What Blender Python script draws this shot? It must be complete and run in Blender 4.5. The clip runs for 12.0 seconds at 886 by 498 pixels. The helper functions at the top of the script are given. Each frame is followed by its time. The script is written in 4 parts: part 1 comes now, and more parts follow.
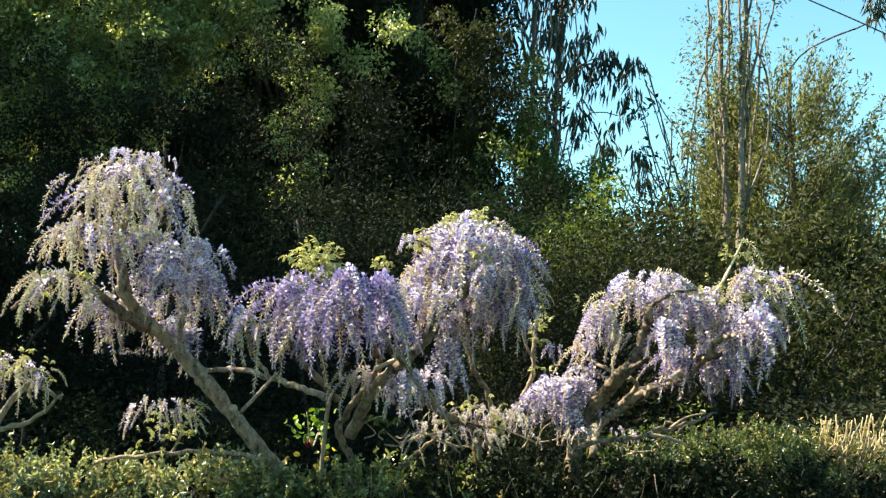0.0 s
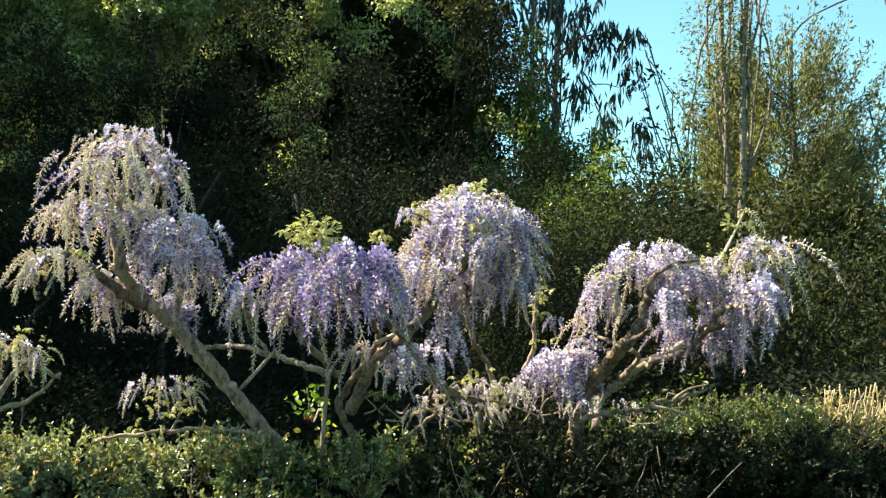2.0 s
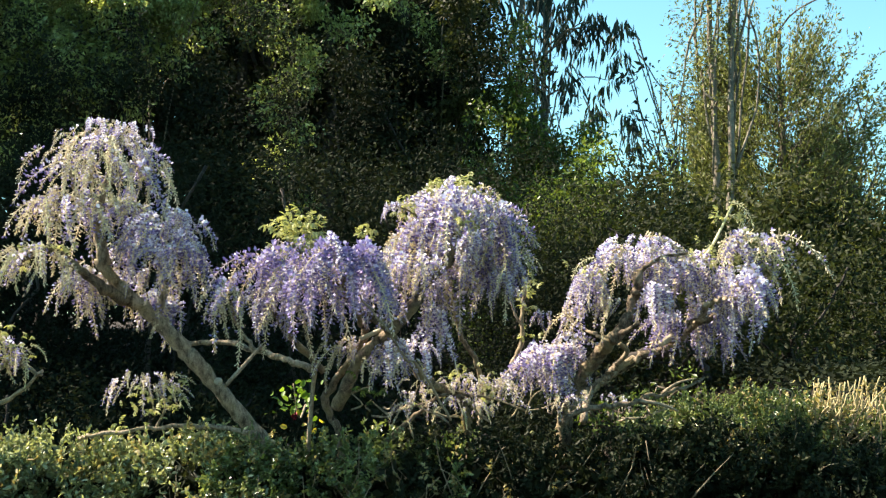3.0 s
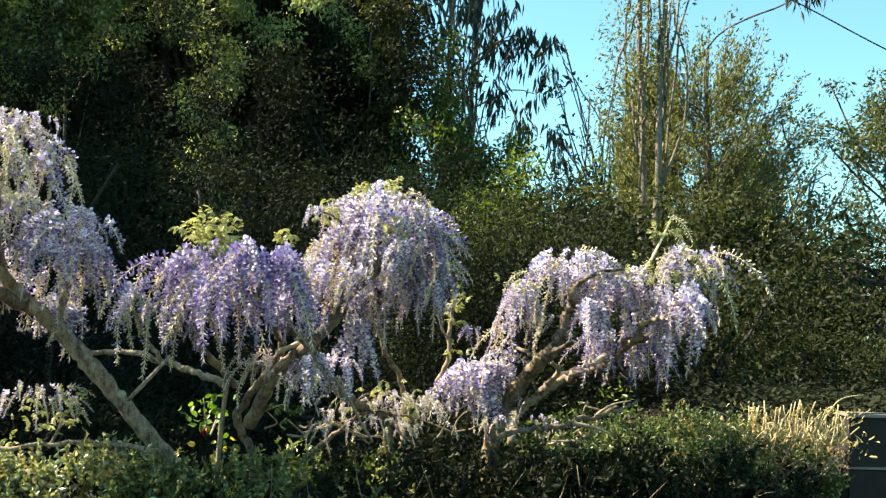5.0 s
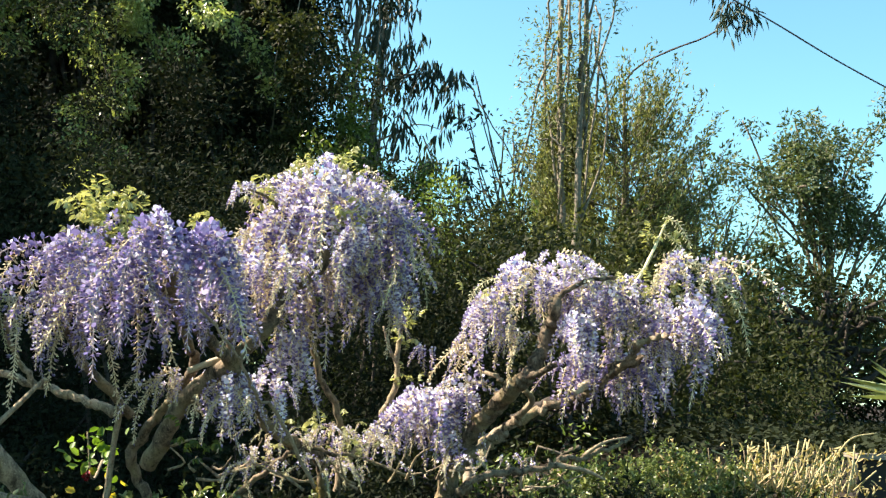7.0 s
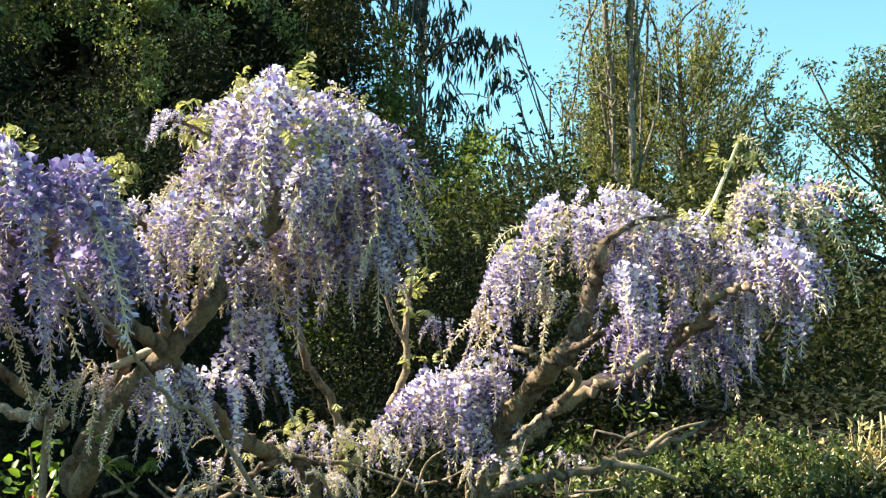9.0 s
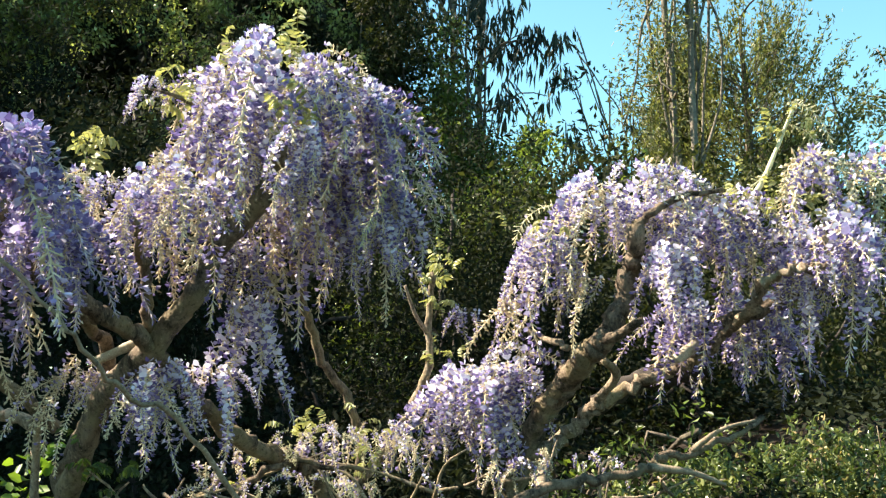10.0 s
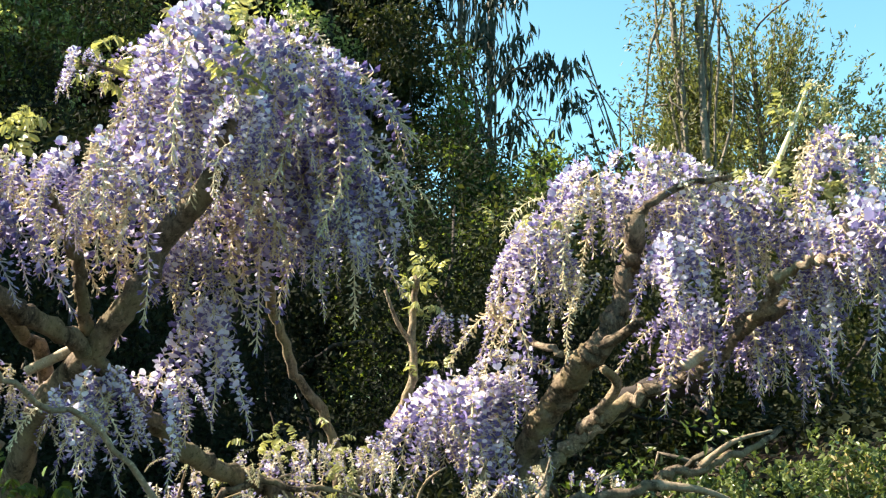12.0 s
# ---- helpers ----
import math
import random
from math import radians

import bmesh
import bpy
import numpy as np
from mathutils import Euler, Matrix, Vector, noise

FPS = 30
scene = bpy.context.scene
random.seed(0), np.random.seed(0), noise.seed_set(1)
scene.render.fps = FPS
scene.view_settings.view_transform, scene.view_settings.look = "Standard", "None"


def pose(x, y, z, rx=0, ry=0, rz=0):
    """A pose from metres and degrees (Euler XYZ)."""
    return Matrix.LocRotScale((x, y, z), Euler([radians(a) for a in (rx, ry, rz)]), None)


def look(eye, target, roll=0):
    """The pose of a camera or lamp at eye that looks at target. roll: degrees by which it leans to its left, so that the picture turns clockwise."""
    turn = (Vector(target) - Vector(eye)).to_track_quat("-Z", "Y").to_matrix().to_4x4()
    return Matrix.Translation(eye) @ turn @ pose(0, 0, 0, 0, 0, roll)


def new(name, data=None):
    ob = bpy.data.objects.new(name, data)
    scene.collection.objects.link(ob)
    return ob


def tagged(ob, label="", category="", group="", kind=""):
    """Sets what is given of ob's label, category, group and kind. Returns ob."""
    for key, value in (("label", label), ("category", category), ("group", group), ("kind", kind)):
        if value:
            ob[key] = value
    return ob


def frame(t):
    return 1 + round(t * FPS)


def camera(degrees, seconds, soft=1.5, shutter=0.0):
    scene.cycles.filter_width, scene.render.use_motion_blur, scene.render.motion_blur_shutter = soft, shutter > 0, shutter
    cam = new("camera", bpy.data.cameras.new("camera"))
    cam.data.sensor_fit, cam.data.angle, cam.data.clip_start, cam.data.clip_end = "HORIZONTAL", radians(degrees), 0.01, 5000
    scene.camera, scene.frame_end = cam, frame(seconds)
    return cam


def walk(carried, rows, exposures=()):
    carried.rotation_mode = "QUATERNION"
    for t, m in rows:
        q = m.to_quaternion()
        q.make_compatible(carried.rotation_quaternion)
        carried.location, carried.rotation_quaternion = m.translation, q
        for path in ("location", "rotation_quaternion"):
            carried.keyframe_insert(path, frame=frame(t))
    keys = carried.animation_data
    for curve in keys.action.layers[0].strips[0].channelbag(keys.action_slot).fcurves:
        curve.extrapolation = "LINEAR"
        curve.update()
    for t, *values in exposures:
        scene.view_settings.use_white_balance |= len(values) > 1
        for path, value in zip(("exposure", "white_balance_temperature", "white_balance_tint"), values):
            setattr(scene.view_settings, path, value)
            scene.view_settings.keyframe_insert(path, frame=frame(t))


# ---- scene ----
cam = camera(44.0, 12.0, soft=1.3)
PATH = [
    (0, (0.0, 0.0, 1.6), (0.006, 1.99, 1.802), 2.0),
    (0.5, (0.002, 0.007, 1.598), (0.007, 1.997, 1.792), 1.9),
    (1, (0.003, 0.019, 1.602), (0.008, 2.011, 1.782), 1.8),
    (1.5, (0.008, 0.034, 1.6), (0.011, 2.027, 1.769), 1.6),
    (2, (0.014, 0.052, 1.599), (0.018, 2.046, 1.755), 1.3),
    (2.5, (0.024, 0.071, 1.603), (0.032, 2.066, 1.749), 1.1),
    (3, (0.028, 0.095, 1.604), (0.051, 2.09, 1.749), 1.0),
    (5, (0.018, 0.381, 1.622), (0.182, 2.367, 1.79), 2.2),
    (5.5, (0.0, 0.581, 1.597), (0.212, 2.561, 1.787), 2.3),
    (6, (-0.049, 0.816, 1.573), (0.216, 2.786, 1.795), 2.4),
    (6.5, (-0.116, 1.062, 1.554), (0.206, 3.019, 1.808), 2.7),
    (7, (-0.118, 1.296, 1.532), (0.238, 3.247, 1.789), 2.8),
    (7.2, (-0.093, 1.393, 1.526), (0.268, 3.344, 1.78), 2.8),
    (8.8, (0.15, 2.06, 1.557), (0.417, 4.03, 1.771), -0.3),
    (9, (0.178, 2.121, 1.552), (0.426, 4.094, 1.766), -0.3),
    (9.5, (0.257, 2.259, 1.535), (0.445, 4.239, 1.752), -0.6),
    (10, (0.325, 2.379, 1.527), (0.452, 4.362, 1.749), -0.7),
    (10.5, (0.365, 2.509, 1.525), (0.452, 4.493, 1.759), -0.8),
    (11, (0.385, 2.613, 1.501), (0.457, 4.596, 1.747), -1.1),
    (11.5, (0.414, 2.633, 1.476), (0.487, 4.615, 1.735), -1.3),
    (12, (0.419, 2.633, 1.477), (0.519, 4.611, 1.757), -1.3),
]
walk(cam, [(t, look(eye, target, roll)) for t, eye, target, roll in PATH], [(0.0, 2.12, 6550, 13), (12.0, 2.12, 6550, 13)])

# ---- world, sun, exposure ----
SUN_DIR = Vector((-0.69, 0.20, 0.65)).normalized()
world = bpy.data.worlds.new("sky")
scene.world = world
world.use_nodes = True
wn = world.node_tree.nodes
sky = wn.new("ShaderNodeTexSky")
sky.sky_type = "NISHITA"
sky.sun_disc = False
sky.sun_elevation = math.asin(SUN_DIR.z)
sky.sun_rotation = math.atan2(SUN_DIR.x, SUN_DIR.y)
sky.air_density = 1.0
sky.dust_density = 0.3
sky.ozone_density = 2.0
tint = wn.new("ShaderNodeMix")
tint.data_type, tint.blend_type = "RGBA", "MULTIPLY"
tint.inputs[0].default_value = 1.0
tint.inputs[7].default_value = (0.72, 1.07, 0.93, 1)
world.node_tree.links.new(sky.outputs[0], tint.inputs[6])
world.node_tree.links.new(tint.outputs[2], wn["Background"].inputs[0])
wn["Background"].inputs[1].default_value = 0.069
lamp = bpy.data.lights.new("sun", "SUN")
lamp.energy = 5.0
lamp.angle = radians(0.5)
lamp.color = (1.0, 0.87, 0.72)
sun = new("sun", lamp)
sun.matrix_world = look(SUN_DIR * 40, (0, 0, 0))


# ---- materials ----
def nodes_of(name):
    m = bpy.data.materials.new(name)
    m.use_nodes = True
    t = m.node_tree
    return m, t, t.nodes["Principled BSDF"], t.nodes["Material Output"]


def ramp(t, fac, stops):
    r = t.nodes.new("ShaderNodeValToRGB")
    while len(r.color_ramp.elements) < len(stops):
        r.color_ramp.elements.new(0.5)
    for e, (p, c) in zip(r.color_ramp.elements, stops):
        e.position, e.color = p, (*c, 1)
    t.links.new(fac, r.inputs[0])
    return r.outputs[0]


def noise_fac(t, scale, detail=4.0, rough=0.6, coord="Object", stretch=(1, 1, 1)):
    c = t.nodes.new("ShaderNodeTexCoord")
    mp = t.nodes.new("ShaderNodeMapping")
    mp.inputs["Scale"].default_value = stretch
    n = t.nodes.new("ShaderNodeTexNoise")
    n.inputs["Scale"].default_value = scale
    n.inputs["Detail"].default_value = detail
    n.inputs["Roughness"].default_value = rough
    t.links.new(c.outputs[coord], mp.inputs[0])
    t.links.new(mp.outputs[0], n.inputs["Vector"])
    return n.outputs["Fac"]


def mix_rgb(t, fac, a, b, blend="MIX"):
    m = t.nodes.new("ShaderNodeMix")
    m.data_type, m.blend_type = "RGBA", blend
    for v, i in ((fac, 0), (a, 6), (b, 7)):
        if isinstance(v, (int, float)):
            m.inputs[i].default_value = v
        elif isinstance(v, tuple):
            m.inputs[i].default_value = (*v, 1)
        else:
            t.links.new(v, m.inputs[i])
    return m.outputs[2]


def leaf_mat(name, dark, mid, light, trans=0.35, gloss=0.45, patch=1.2, spec=0.35, blotch=0.35, edge=0.15):
    """Thin leaf: reflects, and lets part of the light through; tone varies leaf by leaf and by patch of the crown."""
    m, t, p, out = nodes_of(name)
    g = t.nodes.new("ShaderNodeNewGeometry")
    leaf = ramp(t, g.outputs["Random Per Island"], [(0.0, dark), (0.68, mid), (1.0, light)])
    area = ramp(t, noise_fac(t, patch, 3), [(0.5 - edge, dark), (0.5 + edge, light)])
    col = mix_rgb(t, blotch, leaf, area)
    t.links.new(col, p.inputs["Base Color"])
    p.inputs["Roughness"].default_value = gloss
    p.inputs["Specular IOR Level"].default_value = spec
    tr = t.nodes.new("ShaderNodeBsdfTranslucent")
    warm = mix_rgb(t, 1.0, col, (1.25, 1.25, 0.65), "MULTIPLY")
    t.links.new(warm, tr.inputs[0])
    mx = t.nodes.new("ShaderNodeMixShader")
    mx.inputs[0].default_value = trans
    t.links.new(p.outputs[0], mx.inputs[1])
    t.links.new(tr.outputs[0], mx.inputs[2])
    t.links.new(mx.outputs[0], out.inputs[0])
    return m


def petal_mat(name, a, b, c, trans=0.4):
    m, t, p, out = nodes_of(name)
    g = t.nodes.new("ShaderNodeNewGeometry")
    o = t.nodes.new("ShaderNodeObjectInfo")
    leaf = ramp(t, g.outputs["Random Per Island"], [(0.0, a), (0.5, b), (1.0, c)])
    whole = ramp(t, o.outputs["Random"], [(0.0, a), (1.0, c)])
    col = mix_rgb(t, 0.25, leaf, whole)
    t.links.new(col, p.inputs["Base Color"])
    p.inputs["Roughness"].default_value = 0.6
    p.inputs["Specular IOR Level"].default_value = 0.25
    tr = t.nodes.new("ShaderNodeBsdfTranslucent")
    t.links.new(col, tr.inputs[0])
    mx = t.nodes.new("ShaderNodeMixShader")
    mx.inputs[0].default_value = trans
    t.links.new(p.outputs[0], mx.inputs[1])
    t.links.new(tr.outputs[0], mx.inputs[2])
    t.links.new(mx.outputs[0], out.inputs[0])
    return m


def bark_mat(name, dark, light, scale=18.0, rough=0.85, bump=0.6, moss=None):
    m, t, p, out = nodes_of(name)
    f = noise_fac(t, scale, 8, 0.75, stretch=(1, 1, 0.4))
    col = ramp(t, f, [(0.38, dark), (0.60, light)])
    big = noise_fac(t, scale * 0.22, 3)
    if moss:
        mask = ramp(t, big, [(0.50, (0, 0, 0)), (0.60, (1, 1, 1))])
        col = mix_rgb(t, mask, col, mix_rgb(t, 0.4, moss, col))
    else:
        col = mix_rgb(t, 0.35, col, ramp(t, big, [(0.35, dark), (0.7, light)]))
    fine = noise_fac(t, scale * 4.5, 4, 0.6)
    spots = ramp(t, fine, [(0.60, (0, 0, 0)), (0.70, (1, 1, 1))])
    pale = tuple(min(1.0, c * 1.45) for c in light)
    col = mix_rgb(t, spots, col, pale)
    cracks = ramp(t, fine, [(0.30, (0.35, 0.35, 0.35)), (0.44, (1, 1, 1))])
    col = mix_rgb(t, 1.0, col, cracks, "MULTIPLY")
    t.links.new(col, p.inputs["Base Color"])
    p.inputs["Roughness"].default_value = rough
    p.inputs["Specular IOR Level"].default_value = 0.2
    h = mix_rgb(t, 0.4, f, fine)
    b = t.nodes.new("ShaderNodeBump")
    b.inputs["Strength"].default_value = bump
    b.inputs["Distance"].default_value = 0.25 / scale
    t.links.new(h, b.inputs["Height"])
    t.links.new(b.outputs[0], p.inputs["Normal"])
    return m


def rough_mat(name, stops, scale, bump=0.5, rough=0.9, dist=0.02):
    m, t, p, out = nodes_of(name)
    f = noise_fac(t, scale, 8, 0.65)
    g = noise_fac(t, scale * 0.08, 3)
    col = mix_rgb(t, 0.5, ramp(t, f, stops), ramp(t, g, stops))
    t.links.new(col, p.inputs["Base Color"])
    p.inputs["Roughness"].default_value = rough
    p.inputs["Specular IOR Level"].default_value = 0.2
    b = t.nodes.new("ShaderNodeBump")
    b.inputs["Strength"].default_value = bump
    b.inputs["Distance"].default_value = dist
    t.links.new(f, b.inputs["Height"])
    t.links.new(b.outputs[0], p.inputs["Normal"])
    return m


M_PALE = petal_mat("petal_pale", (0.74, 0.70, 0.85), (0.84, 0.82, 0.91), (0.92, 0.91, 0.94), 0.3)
M_LILAC = petal_mat("petal_lilac", (0.205, 0.158, 0.37), (0.41, 0.345, 0.60), (0.84, 0.80, 0.93), 0.27)
M_VIOLET = petal_mat("petal_violet", (0.108, 0.078, 0.24), (0.195, 0.155, 0.365), (0.41, 0.36, 0.60), 0.26)
M_STALK = petal_mat("flower_stalk", (0.37, 0.29, 0.15), (0.67, 0.58, 0.35), (0.93, 0.87, 0.65), 0.2)
# Darker copy of the stalk colour, for racemes painted as shaded.
M_MAUVESTALK = petal_mat("mauve_stalk", (0.24, 0.19, 0.19), (0.40, 0.33, 0.33), (0.66, 0.58, 0.55), 0.2)
M_GREENSTALK = petal_mat("green_stalk", (0.38, 0.37, 0.17), (0.58, 0.56, 0.32), (0.76, 0.73, 0.50), 0.22)
M_YOUNG = leaf_mat("young_wisteria_leaf", (0.22, 0.235, 0.08), (0.35, 0.365, 0.155), (0.54, 0.54, 0.32), 0.32, 0.45, 6.0)
M_LIME = leaf_mat("lime_leaf", (0.05, 0.11, 0.012), (0.10, 0.19, 0.018), (0.22, 0.33, 0.04), 0.4, 0.4, 6.0)
M_YELLOW = leaf_mat("yellow_leaf", (0.42, 0.33, 0.03), (0.55, 0.45, 0.04), (0.62, 0.52, 0.08), 0.5, 0.5, 6.0)
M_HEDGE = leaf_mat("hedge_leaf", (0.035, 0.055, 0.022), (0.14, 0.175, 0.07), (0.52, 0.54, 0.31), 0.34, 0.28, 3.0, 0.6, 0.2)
# Near-black green: shade on the hedge is put into this colour.
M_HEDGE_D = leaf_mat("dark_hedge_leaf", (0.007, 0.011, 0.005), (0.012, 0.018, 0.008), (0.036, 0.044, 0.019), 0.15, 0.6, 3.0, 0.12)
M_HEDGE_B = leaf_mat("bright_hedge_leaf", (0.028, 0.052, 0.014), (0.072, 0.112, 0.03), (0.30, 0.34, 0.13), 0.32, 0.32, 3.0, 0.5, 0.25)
M_DRY = leaf_mat("dry_leaf", (0.17, 0.13, 0.05), (0.30, 0.25, 0.10), (0.50, 0.43, 0.22), 0.3, 0.6, 5.0)
# Near-black tone holds the wood's shade; its lighter patches imitate lit clumps.
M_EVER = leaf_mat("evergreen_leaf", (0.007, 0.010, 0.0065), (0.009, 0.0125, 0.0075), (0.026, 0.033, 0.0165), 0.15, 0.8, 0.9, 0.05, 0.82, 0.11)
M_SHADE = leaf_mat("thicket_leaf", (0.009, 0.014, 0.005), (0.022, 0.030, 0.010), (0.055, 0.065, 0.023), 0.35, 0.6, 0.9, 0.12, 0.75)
# Yellow-green brightened well up, so sunlight on the leaves is in it.
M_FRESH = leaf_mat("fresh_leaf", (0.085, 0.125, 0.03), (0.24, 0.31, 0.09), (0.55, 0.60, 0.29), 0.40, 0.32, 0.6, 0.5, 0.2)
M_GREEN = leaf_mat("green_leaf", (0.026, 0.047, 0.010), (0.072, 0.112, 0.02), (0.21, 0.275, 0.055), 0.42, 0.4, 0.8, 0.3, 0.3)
M_GUM = leaf_mat("gum_leaf", (0.022, 0.034, 0.024), (0.036, 0.052, 0.036), (0.065, 0.09, 0.055), 0.15, 0.45, 0.6, 0.2)
M_OLIVE = leaf_mat("olive_leaf", (0.042, 0.055, 0.02), (0.098, 0.116, 0.04), (0.29, 0.31, 0.13), 0.42, 0.45, 0.8, 0.3, 0.25)
M_PINE = leaf_mat("pine_leaf", (0.028, 0.048, 0.018), (0.06, 0.088, 0.034), (0.15, 0.18, 0.07), 0.3, 0.5, 0.8)
M_YUCCA = leaf_mat("spike_leaf", (0.16, 0.22, 0.10), (0.26, 0.32, 0.16), (0.42, 0.46, 0.26), 0.25, 0.4, 3.0)
M_BARK = bark_mat("wisteria_bark", (0.024, 0.018, 0.012), (0.21, 0.16, 0.105), 34, bump=1.4, moss=(0.22, 0.18, 0.09))
M_BARK_L = bark_mat("pale_wood", (0.07, 0.053, 0.034), (0.37, 0.295, 0.20), 34, bump=1.4, moss=(0.27, 0.22, 0.11))
M_CUT = bark_mat("cut_wood", (0.33, 0.27, 0.18), (0.50, 0.44, 0.32), 60, bump=0.4)
M_TWIG = bark_mat("twig_bark", (0.14, 0.11, 0.07), (0.32, 0.26, 0.17), 30)
M_TREEBARK = bark_mat("tree_bark", (0.06, 0.05, 0.035), (0.17, 0.14, 0.10), 7, moss=(0.06, 0.07, 0.03))
M_GUMBARK = bark_mat("gum_bark", (0.08, 0.07, 0.05), (0.25, 0.22, 0.165), 5)
M_DARKBARK = bark_mat("dark_bark", (0.02, 0.018, 0.015), (0.06, 0.05, 0.04), 7)
# Litter-brown soil held near-black, with shade over the bank in the colour.
M_SOIL = rough_mat("leaf_litter_soil", [(0.3, (0.010, 0.0075, 0.005)), (0.55, (0.026, 0.019, 0.012)), (0.75, (0.02, 0.022, 0.010))], 5.0)
M_WALL = rough_mat("dark_plaster", [(0.3, (0.018, 0.016, 0.014)), (0.6, (0.03, 0.027, 0.023)), (0.8, (0.045, 0.04, 0.035))], 14.0, 0.4, 0.85, 0.004)
M_CAP = rough_mat("pale_coping", [(0.3, (0.15, 0.13, 0.10)), (0.6, (0.25, 0.22, 0.175)), (0.8, (0.32, 0.285, 0.24))], 18.0, 0.4, 0.85, 0.004)
M_FRUIT = rough_mat("red_petal", [(0.3, (0.14, 0.008, 0.015)), (0.6, (0.24, 0.012, 0.02)), (0.8, (0.32, 0.03, 0.035))], 30.0, 0.2, 0.35, 0.002)
M_CABLE = rough_mat("cable_sheath", [(0.3, (0.07, 0.07, 0.07)), (0.7, (0.13, 0.13, 0.13))], 40.0, 0.1, 0.6, 0.002)


# ---- mesh helpers ----
def mesh_data(name, verts, faces, mats, index=None, smooth=False):
    me = bpy.data.meshes.new(name)
    verts = np.asarray(verts, dtype=np.float32)
    if isinstance(faces, np.ndarray):
        k = faces.shape[1]
        me.vertices.add(len(verts))
        me.vertices.foreach_set("co", verts.ravel())
        me.loops.add(faces.size)
        me.loops.foreach_set("vertex_index", faces.ravel().astype(np.int32))
        me.polygons.add(len(faces))
        me.polygons.foreach_set("loop_start", np.arange(0, faces.size, k, dtype=np.int32))
    else:
        me.from_pydata(verts.tolist(), [], faces)
    for m in mats:
        me.materials.append(m)
    if index is not None:
        me.polygons.foreach_set("material_index", np.asarray(index, dtype=np.int32))
    if smooth:
        me.polygons.foreach_set("use_smooth", np.ones(len(me.polygons), dtype=bool))
    me.update(calc_edges=True)
    return me


def part(name, data, parent, label=""):
    ob = new(name, data)
    ob.parent = parent
    return tagged(ob, label)


def thing(name, at, label, category, group="", kind=""):
    e = new(name)
    e.empty_display_size = 0.1
    e.location = at
    return tagged(e, label, category, group, kind)


def spline(points, per=6):
    """Smooth curve through a few points."""
    p = np.array(points, float)
    if len(p) < 3:
        return np.array([p[0] + (p[-1] - p[0]) * k / per for k in range(per + 1)])
    e = np.vstack([2 * p[0] - p[1], p, 2 * p[-1] - p[-2]])
    out = []
    for i in range(1, len(e) - 2):
        for k in range(per):
            u = k / per
            a, b, c, d = e[i - 1], e[i], e[i + 1], e[i + 2]
            out.append(0.5 * (2 * b + (c - a) * u + (2 * a - 5 * b + 4 * c - d) * u * u + (3 * b - 3 * c + d - a) * u ** 3))
    out.append(p[-1])
    return np.array(out)


def tube(points, r0, r1, segs=9, per=6, gnarl=0.15, rng=None, bend=0.0):
    """A tapered, uneven limb with closed ends: verts and faces."""
    rng = rng or np.random.default_rng(1)
    c = spline(points, per)
    n = len(c)
    if bend:
        c[1:-1] += np.cumsum(rng.normal(0, bend, (n - 2, 3)), axis=0) * 0.3 + rng.normal(0, bend, (n - 2, 3))
    d = np.gradient(c, axis=0)
    d /= np.linalg.norm(d, axis=1)[:, None] + 1e-9
    ref = np.array([0.31, 0.22, 0.93]) if abs(d[0, 2]) < 0.8 else np.array([1.0, 0.1, 0.05])
    verts = []
    off = rng.uniform(0, 50, 3)
    rr = np.linspace(r0, r1, n) * (1 + rng.normal(0, gnarl * 0.25, n))
    for i in range(n):
        a = np.cross(d[i], ref)
        a /= np.linalg.norm(a)
        b = np.cross(d[i], a)
        for s in range(segs):
            th = 2 * math.pi * s / segs + i * 0.02
            e = (a * math.cos(th) + b * math.sin(th))
            lump = noise.noise(Vector((c[i] + e * r0) * (0.32 / max(r0, 0.012)) + off)) if gnarl else 0.0
            k = rr[i] * (1 + gnarl * 0.35 * math.sin(2 * th + i * 0.12) + gnarl * 1.5 * lump + rng.normal(0, gnarl * 0.16))
            verts.append(c[i] + (a * math.cos(th) + b * math.sin(th)) * k)
    faces = []
    for i in range(n - 1):
        for s in range(segs):
            t = (s + 1) % segs
            faces.append((i * segs + s, i * segs + t, (i + 1) * segs + t, (i + 1) * segs + s))
    faces.append(tuple(range(segs))[::-1])
    faces.append(tuple((n - 1) * segs + s for s in range(segs)))
    return np.array(verts), faces


def limb(name, points, r0, r1, mat, parent, label="", **kw):
    v, f = tube(points, r0, r1, **kw)
    return part(name, mesh_data(name, v - np.array(parent.location), f, [mat], smooth=True), parent, label)


LEAF = np.array([(0, 0, 0), (0.5, 0.28, 0.10), (0.5, 0.72, 0.08), (0, 1, -0.06), (-0.5, 0.72, 0.08), (-0.5, 0.28, 0.10), (0, 0.5, -0.03)])
LEAF_F = np.array([(0, 1, 6), (1, 2, 6), (2, 3, 6), (3, 4, 6), (4, 5, 6), (5, 0, 6)])
BLADE = np.array([(0, 0, 0), (0.5, 0.4, 0.06), (0, 1, -0.10), (-0.5, 0.4, 0.06)])
BLADE_F = np.array([(0, 1, 2), (0, 2, 3)])


